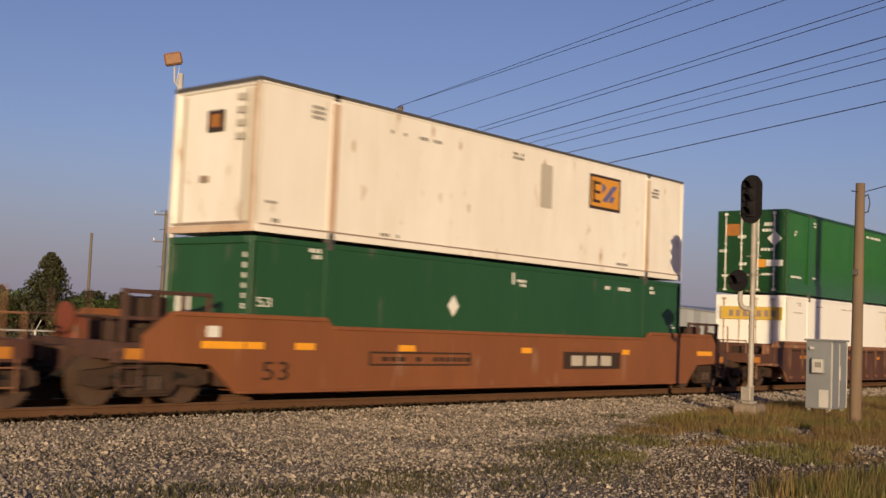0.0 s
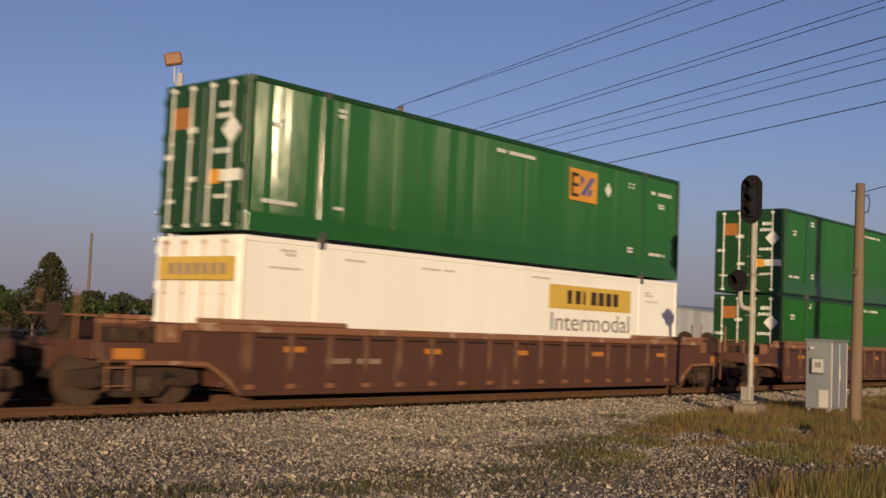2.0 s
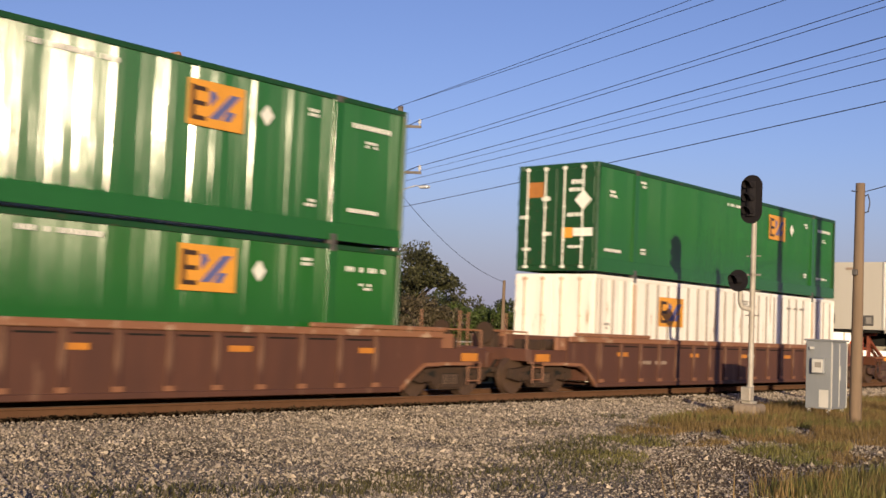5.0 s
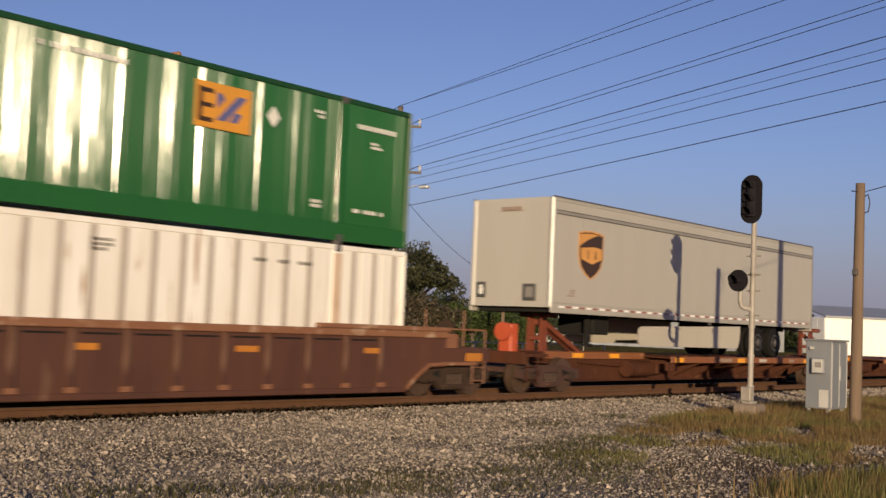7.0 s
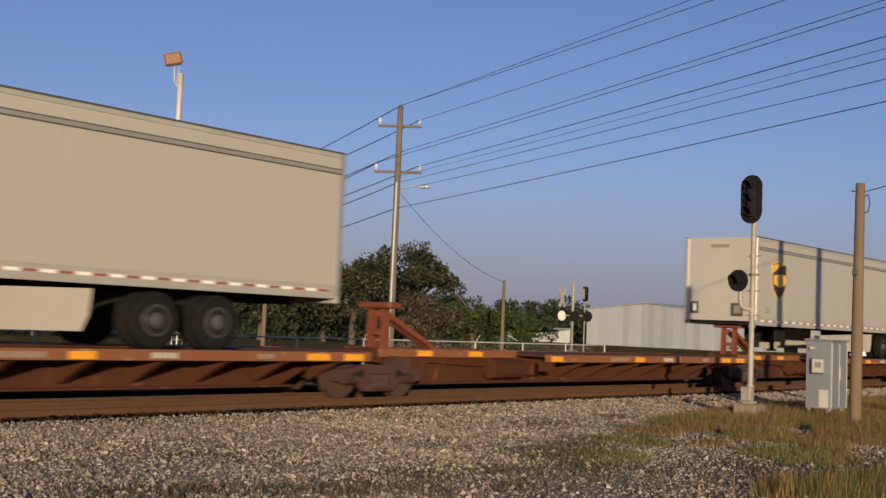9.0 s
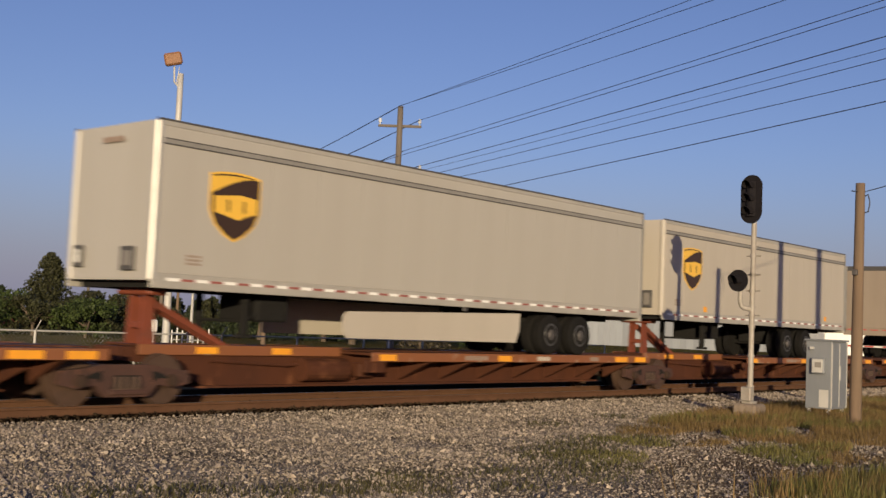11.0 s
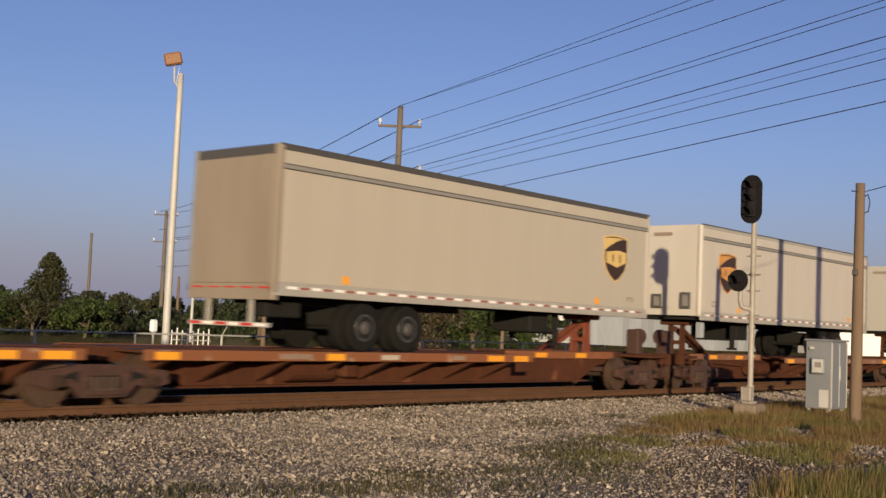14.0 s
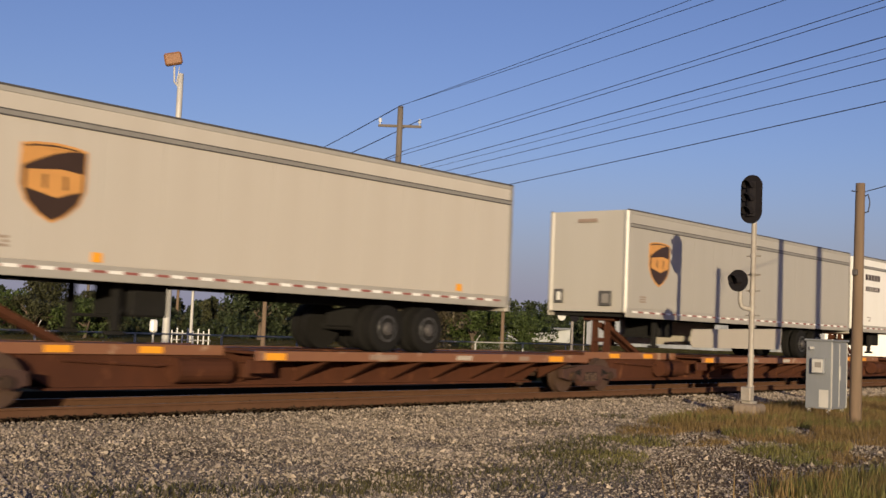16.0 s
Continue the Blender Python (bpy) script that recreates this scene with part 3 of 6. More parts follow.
def truck(car, x, reach=0.89, steel=None):
    """Two-axle freight truck: side frames with spring pocket, wheels, bolster."""
    steel = steel or M_TRUCK
    bm = B()
    box(bm, x - .2, x + .2, -1.05, 1.05, .42, .66, .03)
    box(bm, x - 1.2, x + 1.2, -.55, .55, .5, .62)
    t = part("truck", bm, steel, car)
    for s in (-1, 1):
        y0, y1 = (-1.12, -0.95) if s < 0 else (0.95, 1.12)
        bm = B()
        slab(bm, [(x - 1.28, .38), (x - .95, .3), (x - .62, .36), (x - .42, .16), (x + .42, .16), (x + .62, .36), (x + .95, .3), (x + 1.28, .38), (x + 1.24, .6), (x + .8, .64), (x + .48, .70), (x - .48, .70), (x - .8, .64), (x - 1.24, .6)], y0, y1)
        box(bm, x - .34, x + .34, y0 - .05 * (s < 0), y1 + .05 * (s > 0), .2, .28, .01)
        fr = part("side_frame", bm, steel, t)
        face = (y0 - .006, y0 - .001) if s < 0 else (y1 + .001, y1 + .006)
        for g in (-1, 1):
            part("frame_opening", slab(B(), [(x + g * .5, .40), (x + g * .62, .47), (x + g * .84, .46), (x + g * .72, .54), (x + g * .5, .60)], *face), M_BLACK, fr)
        part("frame_opening", slab(B(), [(x - .3, .30), (x + .3, .30), (x + .26, .52), (x - .26, .52)], *face), M_BLACK, fr)
        bm = B()
        for i in (-.2, -.07, .07, .2):
            tube(bm, (x + i, (y0 + y1) / 2 + .06 * s, .27), (x + i, (y0 + y1) / 2 + .06 * s, .5), .055, seg=8)
        part("spring", bm, M_WHEEL, t)
        for d in (-reach, reach):
            bm = B()
            tube(bm, (x + d, s * 1.0, .43), (x + d, s * 1.2, .43), .115, .10, 14)
            part("bearing_cap", bm, M_TRUCK, t)
            if s not in wheel_mesh:
                bm = B()
                tube(bm, (0, s * .72, 0), (0, s * .86, 0), .43, .43, 28)
                tube(bm, (0, s * .68, 0), (0, s * .72, 0), .455, .455, 28)
                tube(bm, (0, s * .86, 0), (0, s * .90, 0), .16, .16, 16)
                wheel = part("wheel", bm, M_WHEEL, t)
                wheel_mesh[s] = wheel.data
            else:
                wheel = new("wheel", wheel_mesh[s])
                wheel.parent = t
            wheel.matrix_basis = pose(x + d, 0, .43)
            rolling.append((wheel, x + d))
    for d in (-reach, reach):
        part("axle", tube(B(), (x + d, -.72, .43), (x + d, .72, .43), .08, seg=10), M_TRUCK, t)
    return t


def coupler(car, x0, x1):
    bm = B()
    box(bm, min(x0, x1), max(x0, x1), -.14, .14, .74, .98, .03)
    xe = x1
    box(bm, xe - .18, xe + .18, -.22, .2, .68, 1.04, .05)
    part("coupler", bm, M_TRUCK, car)
    bm = B()
    s = 1 if x1 > x0 else -1
    pts = [(x0, -.38, .8), (x0 + s * .25, -.4, .55), (x1 - s * .1, -.36, .42), (x1, -.3, .4)]
    chain(bm, pts, .035, 8)
    part("brake_hose", bm, M_BLACK, car)


def ladder(car, x, z0, z1, mat, y=NEAR - .02, width=.42, step=.3):
    bm = B()
    for xx in (x, x + width):
        tube(bm, (xx, y, z0), (xx, y, z1), .018, seg=6)
    z = z0 + .08
    while z < z1:
        tube(bm, (x, y, z), (x + width, y, z), .016, seg=6)
        z += step
    part("ladder", bm, mat, car)


def well_car(x, label, tan=False):
    """53 ft well car; x = 0 is where its container begins, y = 0 the middle of the track."""
    car = thing("well_car", x, YC, 0, label, "railcar", "well cars")
    mid = BOX / 2
    main, top = (M_TAN, M_TAN_DARK) if tan else (M_WELL, M_WELL_TOP)
    ymap = ((-1.40, -1.34), (1.34, 1.40))
    for y0, y1 in ymap:
        s = -1 if y0 < 0 else 1
        outer = y0 if s < 0 else y1
        if not tan:
            bm = B()
            slab(bm, [(-.05, .17), (BOX + .05, .17), (BOX + .32, .42), (BOX + .75, .66), (BOX + 1.3, .68), (BOX + 1.3, 1.36), (-1.3, 1.36), (-1.3, .68), (-.75, .66), (-.32, .42)], y0, y1)
            side = part("side_sheet", bm, main, car)
            ya, yb = (outer - .05, outer) if s < 0 else (outer, outer + .05)
            part("bottom_chord", box(B(), -.02, BOX + .02, ya, yb + (.02 if s < 0 else 0), .15, .26, .012), main, car)
            part("top_chord", box(B(), -1.3, BOX + 1.3, ya - .02 * (s < 0), yb + .02 * (s > 0), 1.30, 1.44, .015), top, car)
            for xa, xb in ((-1.0, 2.6), (BOX - 2.6, BOX + 1.35)):
                part("raised_chord", box(B(), xa, xb, ya - .04, yb + .04, 1.445, 1.535, .015), top, car)
            rib0 = slot0 = pad0 = None
            for i in range(16):
                xx = .12 + i * 1.012
                if rib0 is None:
                    bm = B()
                    slab(bm, [(0, .26), (.16, .26), (.12, 1.30), (.04, 1.30)], ya + (.012 if s < 0 else 0), yb - (.012 if s > 0 else 0))
                    rib0 = part("rib", bm, main, car)
                    rib0.matrix_basis = pose(xx, 0, 0)
                else:
                    again(rib0, car, xx)
                if i < 15 and s < 0:
                    if slot0 is None:
                        slot0 = part('chord_slot', box(B(), 0, .72, outer - .006, outer, 1.2, 1.235), M_BLACK, side)
                        slot0.matrix_basis = pose(xx + .24, 0, 0)
                    else:
                        again(slot0, side, xx + .24)
                if s < 0:
                    if pad0 is None:
                        pad0 = part('rib_foot', box(B(), -.02, .2, ya - .004, ya + .012, .27, .36), M_WELL_TOP, side)
                        pad0.matrix_basis = pose(xx, 0, 0)
                    else:
                        again(pad0, side, xx)
            # arch over the wheels
            for xa, sg in ((-.05, -1), (BOX + .05, 1)):
                bm = B()
                pts = [(xa, .2), (xa + sg * .3, .45), (xa + sg * .7, .69), (xa + sg * 1.3, .71), (xa + sg * 2.3, .71)]
                for (p, q), (r, t) in zip(pts, pts[1:]):
                    slab(bm, [(p, q), (r, t), (r, t + .07), (p, q + .07)], ya - .01, yb + .01)
                part("wheel_arch_flange", bm, top, car)
            for i, xx in enumerate((1.05, 5.05, 8.25, 11.6, 14.9)):
                bm = B()
                box(bm, xx, xx + .52, (outer - .012) if s < 0 else outer, outer if s < 0 else outer + .012, .95, 1.06)
                part("yellow_reflector", bm, M_YELLOW_DULL, side)
            bm = B()
            bars(bm, 2.15, .74, .68, .15, 1, outer - .004, 3, 5)
            bars(bm, 3.02, .74, .68, .15, 1, outer - .004, 4, 5)
            part("marking", bm, M_FADED, side)
        else:
            bm = B()
            slab(bm, [(-.3, .2), (BOX + .3, .2), (BOX + .9, .72), (BOX + 2.3, .78), (BOX + 2.3, 1.2), (BOX + 1.75, 1.62), (BOX - 1.9, 1.62), (BOX - 2.1, 1.46), (2.1, 1.46), (1.9, 1.62), (-1.75, 1.62), (-2.3, 1.2), (-2.3, .78), (-.9, .72)], y0, y1)
            side = part("side_sheet", bm, main, car)
            ya, yb = (outer - .03, outer) if s < 0 else (outer, outer + .03)
            part("top_chord", box(B(), 2.1, BOX - 2.1, ya, yb, 1.40, 1.475, .012), top, car)
            for xa, xb in ((-1.7, 1.9), (BOX - 1.9, BOX + 1.7)):
                part("raised_chord", box(B(), xa, xb, ya, yb, 1.55, 1.635, .012), top, car)
            part("bottom_chord", box(B(), -.25, BOX + .25, ya, yb, .19, .25, .01), top, car)
            for xx, ww in ((-1.1, .95), (-.1, .42), (1.1, .5), (4.0, .5), (8.3, .4), (12.85, .35), (BOX + .9, .9)):
                part("yellow_reflector", box(B(), xx, xx + ww, outer - .012 if s < 0 else outer, outer if s < 0 else outer + .012, 1.0, 1.13), M_YELLOW, side)
            part("pale_panel", box(B(), -1.0, -.72, outer - .014 if s < 0 else outer, outer if s < 0 else outer + .014, 1.2, 1.4), M_PLATE, side)
            part("pale_panel", box(B(), 10.4, 11.15, outer - .014 if s < 0 else outer, outer if s < 0 else outer + .014, 1.14, 1.3), M_DECK, side)
            if s < 0:
                yb2 = outer - .004
                for xa, xb in ((3.12, 6.4), (10.06, 12.74)):
                    bm = B()
                    za, zb = (.70, .99) if xa < 5 else (.62, 1.05)
                    box(bm, xa, xb, yb2 - .008, yb2 + .004, za, za + .04); box(bm, xa, xb, yb2 - .008, yb2 + .004, zb - .04, zb)
                    box(bm, xa, xa + .06, yb2 - .008, yb2 + .004, za + .04, zb - .04); box(bm, xb - .06, xb, yb2 - .008, yb2 + .004, za + .04, zb - .04)
                    if xa > 5:
                        box(bm, xa + .06, xb - .06, yb2 - .004, yb2 + .004, za + .04, zb - .04)
                    part("sign_frame", bm, M_BROWN, side)
                bm = B()
                bars(bm, 3.5, .79, 1.3, .14, 1, yb2, 5, 5)
                bars(bm, 5.1, .79, 1.3, .14, 1, yb2, 6, 6)
                lettering(side, "53", .3, .43, .5, yb2 - .003, M_BROWN, .66)
                part("marking", bm, M_BROWN, side)
                bm = B()
                for i in range(3):
                    xa = 10.42 + i * .68
                    box(bm, xa, xa + .5, yb2 - .012, yb2 - .004, .70, .96)
                part("sign_mark", bm, M_TRAILER_WARM, side, "pale plain blocks on the sign")
    # floor of the well, ends, platforms
    bm = B()
    for i in range(9):
        xx = .4 + i * (BOX - 1.1) / 8
        box(bm, xx, xx + .3, -1.33, 1.33, .17, .25)
    part("cross_member", bm, main, car)
    end_paint, end_trim = (M_TRUCK_RED, M_TRUCK_RED) if tan else (main, top)
    for sg, xe in ((-1, 0.0), (1, BOX)):
        def X(d):
            return xe + sg * d
        def bx(d0, d1, *r, bevel=.012):
            return box(B(), min(X(d0), X(d1)), max(X(d0), X(d1)), *r, bevel)
        part("bulkhead", bx(.25, .33, -1.33, 1.33, .3, 1.42), end_paint, car)
        part("shear_plate", bx(.34, 2.75, -1.25, 1.25, .98, 1.06), end_paint, car)
        part("center_sill", bx(.34, 3.2, -.32, .32, .6, .98), end_paint, car)
        for ys in (-1.36, 1.28):
            part("end_side_sill", bx(1.3, 2.85, ys, ys + .08, .74, 1.08), end_paint, car)
            part("corner_gusset", bx(1.32, 1.75, ys - .01, ys + .09, 1.08, 1.40), end_trim, car)
            part("yellow_reflector", bx(2.05, 2.62, ys - .012 if ys < 0 else ys + .08, ys if ys < 0 else ys + .092, .80, .98, bevel=0), M_YELLOW_DULL, car)
        part("end_beam", bx(2.78, 2.95, -1.34, 1.34, .8, 1.1), end_paint, car)
        bm = B()
        for yy in (-1.25, -.6, .6, 1.25):
            tube(bm, (X(2.86), yy, 1.1), (X(2.86), yy, 1.95 if abs(yy) < 1 else 1.5), .022, seg=6)
        tube(bm, (X(2.86), -1.25, 1.5), (X(2.86), 1.25, 1.5), .022, seg=6)
        part("grab_rail", bm, end_trim, car)
        bm = B()
        box(bm, min(X(1.8), X(2.4)), max(X(1.8), X(2.4)), -.95, -.5, 1.06, 1.32, .03)
        tube(bm, (X(1.1), -.9, 1.2), (X(1.7), -.9, 1.2), .14, seg=12)
        part("brake_gear", bm, M_TRUCK, car)
        bm = B()
        box(bm, min(X(2.55), X(2.85)), max(X(2.55), X(2.85)), -.2, .2, 1.06, 1.5, .03)
        tube(bm, (X(2.9), 0, 1.45), (X(2.95), 0, 1.45), .27, seg=18)
        part("hand_brake", bm, M_REDSTEEL if tan else M_TRUCK, car)
        ladder(car, min(X(2.3), X(2.72)), .28, .8, end_trim, y=NEAR - .06)
        if tan:
            # guard frame and valve boxes on the end platform
            for d in (.75, 1.3, 1.85, 2.5):
                part("stanchion", bx(d, d + .09, -1.2, -1.11, 1.07, 1.98), M_TRUCK_RED, car)
            for zz in (1.45, 1.9):
                part("guard_bar", bx(.75, 2.59, -1.22, -1.20, zz, zz + .07), M_TRUCK_RED, car)
            for d, z1, w in ((.5, 1.62, .55), (1.45, 1.86, .6), (2.15, 1.5, .3)):
                part("valve_box", bx(d, d + w, -.9, -.35, 1.06, z1, bevel=.04), M_TRUCK, car)
        coupler(car, X(2.9), X(3.55))
        truck(car, X(1.95))
    moving.append(car)
    return car


def spine_car(x0, units, label, pitch=17.22, hitches=(), edge_mat=None, hitch_mat=None):
    """Articulated spine car: a box beam on shared trucks, outrigger decks for trailer wheels, hitch stands."""
    edge_mat, hitch_mat = edge_mat or M_DECK, hitch_mat or M_REDSTEEL
    car = thing("spine_car", x0, YC, 0, label, "railcar", "spine cars")
    for u in range(units + 1):
        truck(car, u * pitch, steel=M_TRUCK_RED)
    for u in range(units):
        a, b = u * pitch, (u + 1) * pitch
        bm = B()
        slab(bm, [(a + .3, .98), (a + .3, .74), (a + 1.3, .66), (a + 2.1, .28), (b - 2.1, .28), (b - 1.3, .66), (b - .3, .74), (b - .3, .98)], -.42, .42)
        beam = part("spine_beam", bm, M_SPINE, car)
        part("beam_flange", box(B(), a + 1.9, b - 1.9, -.55, .55, .24, .28), M_SPINE, beam)
        reverse = u in (4,)
        # trailer wheel deck over the trailing two thirds
        d0, d1 = (a + 5.6, b - .55) if not reverse else (a + .55, b - 5.6)
        for y0, y1 in ((-1.36, -.44), (.44, 1.36)):
            out = y0 if y0 < 0 else y1
            deck = part("wheel_deck", box(B(), d0, d1, y0, y1, .90, .955, .01), M_SPINE, car)
            ya, yb = (out - .03, out) if out < 0 else (out, out + .03)
            edge = part("deck_edge", box(B(), d0, d1, ya, yb, .78, .97, .01), edge_mat, car)
            fr = (ya - .008, ya) if out < 0 else (yb, yb + .008)
            for k, (f, w, mt) in enumerate(((.02, .5, M_YELLOW), (.27, .85, M_PLATE), (.38, .5, M_YELLOW), (.52, .55, M_PLATE), (.62, .55, M_YELLOW), (.73, .4, M_PLATE), (.84, .6, M_YELLOW), (.93, .55, M_YELLOW))):
                xx = d0 + (d1 - d0) * f
                if mt is M_YELLOW and (k == 4 or (edge_mat is not M_DECK and k % 3)):
                    continue
                if mt is M_PLATE:
                    bm = B()
                    for i in range(6):
                        box(bm, xx + i * w / 6, xx + (i + .8) * w / 6, *fr, .82, .92)
                    part("marking", bm, M_FADED if k % 3 else M_TRAILER_WARM, edge)
                else:
                    part("yellow_reflector", box(B(), xx, xx + w, *fr, .80, .93), M_YELLOW, edge)
            # gusset brackets below the deck
            bk = None
            n = 8
            for i in range(n):
                xx = d0 + .5 + i * (d1 - d0 - 1.3) / (n - 1)
                if bk is None:
                    bm = B()
                    bx0, bx1 = (y0 + .02, -.42) if out < 0 else (.42, y1 - .02)
                    pts = [(-.06, bx0, .78), (.06, bx0, .78), (.06, bx0, .88), (-.06, bx0, .88), (-.06, bx1, .34), (.06, bx1, .34), (.06, bx1, .88), (-.06, bx1, .88)]
                    if out > 0:
                        pts = [(p[0], -q[1], p[2]) for p, q in zip(pts, [(-.06, -y1 + .02, 0)] * 4 + [(-.06, -.42, 0)] * 4)]
                    vs = [bm.verts.new(p) for p in pts]
                    for qd in ((0, 1, 2, 3), (4, 7, 6, 5), (0, 4, 5, 1), (1, 5, 6, 2), (2, 6, 7, 3), (3, 7, 4, 0)):
                        bm.faces.new([vs[i2] for i2 in qd])
                    bk = part("deck_bracket", bm, M_SPINE, car)
                    bk.matrix_basis = pose(xx, 0, 0)
                else:
                    again(bk, car, xx)
        # narrow walkway and side sill past the deck
        w0, w1 = (a + .6, d0 - .05) if not reverse else (d1 + .05, b - .6)
        part("walkway", box(B(), w0, w1, -.5, .5, .985, 1.02, .01), M_SPINE, car)
        for yy in (-.52, .48):
            ed = part("walkway_edge", box(B(), w0, w1, yy, yy + .04, .84, 1.03, .008), edge_mat, car)
            for f in (.25, .62):
                xx = w0 + (w1 - w0) * f
                part("yellow_reflector", box(B(), xx, xx + .5, yy - .01 if yy < 0 else yy + .04, yy if yy < 0 else yy + .05, .87, .99), M_YELLOW, ed)
        for yy in (-1.3, 1.22):
            xa = d0 - .1 if not reverse else d1 - .5
            part("end_step", box(B(), xa, xa + .6, yy, yy + .08, .55, .8, .01), M_SPINE, car)
        # air reservoir and brake gear slung from the beam
        bm = B()
        tube(bm, (a + 4.3, -.68, .58), (a + 5.5, -.68, .58), .23, seg=16)
        box(bm, a + 5.9, a + 6.3, -.75, -.44, .42, .72, .03)
        chain(bm, [(a + 2.2, -.5, .74), (a + 4.0, -.56, .66), (a + 4.6, -.6, .7)], .03, 6)
        part("air_reservoir", bm, M_SPINE, car)
    for xh, s in hitches:
        # hitch stand: upright head on legs with a diagonal strut running to the platform
        bm = B()
        for yy in (-.24, .16):
            slab(bm, [(xh - .16, .98), (xh + .14, .98), (xh + .1, 2.0), (xh - .1, 2.0)], yy, yy + .08)
        box(bm, xh - .2, xh + .2, -.5, .5, 1.9, 2.04, .03)
        box(bm, xh - .12, xh + .12, -.2, .2, 1.3, 1.42, .02)
        h = part("hitch_stand", bm, hitch_mat, car, "rusty trailer hitch stand")
        bm = B()
        for yy in (-.16, .06):
            slab(bm, [(xh + s * .1, 1.72), (xh + s * 1.7, 1.0), (xh + s * 1.95, 1.0), (xh + s * .1, 1.86)], yy, yy + .1)
        part("strut", bm, hitch_mat, h)
    L = units * pitch
    coupler(car, -.3, -1.75)
    coupler(car, L + .3, L + 1.75)
    for xe, s in ((0, -1), (L, 1)):
        xa, xb = sorted((xe + s * .25, xe + s * 1.3))
        part("end_platform", box(B(), xa, xb, -1.2, 1.2, .9, .98, .01), M_SPINE, car)
        xa, xb = sorted((xe + s * 1.2, xe + s * 1.34))
        part("end_beam", box(B(), xa, xb, -1.25, 1.25, .72, 1.02, .01), M_SPINE, car)
        ladder(car, xe + s * 1.0 - .2, .3, .95, M_SPINE, y=-1.26)
        bm = B()
        box(bm, xe + s * .8 - .15, xe + s * .8 + .15, -.55, -.15, .98, 1.7, .03)
        tube(bm, (xe + s * .95, -.35, 1.5), (xe + s * 1.08, -.35, 1.5), .23, seg=18)
        part("hand_brake", bm, M_REDORANGE if s < 0 and hitch_mat is M_REDSTEEL else M_TRUCK_RED, car)
    moving.append(car)
    return car


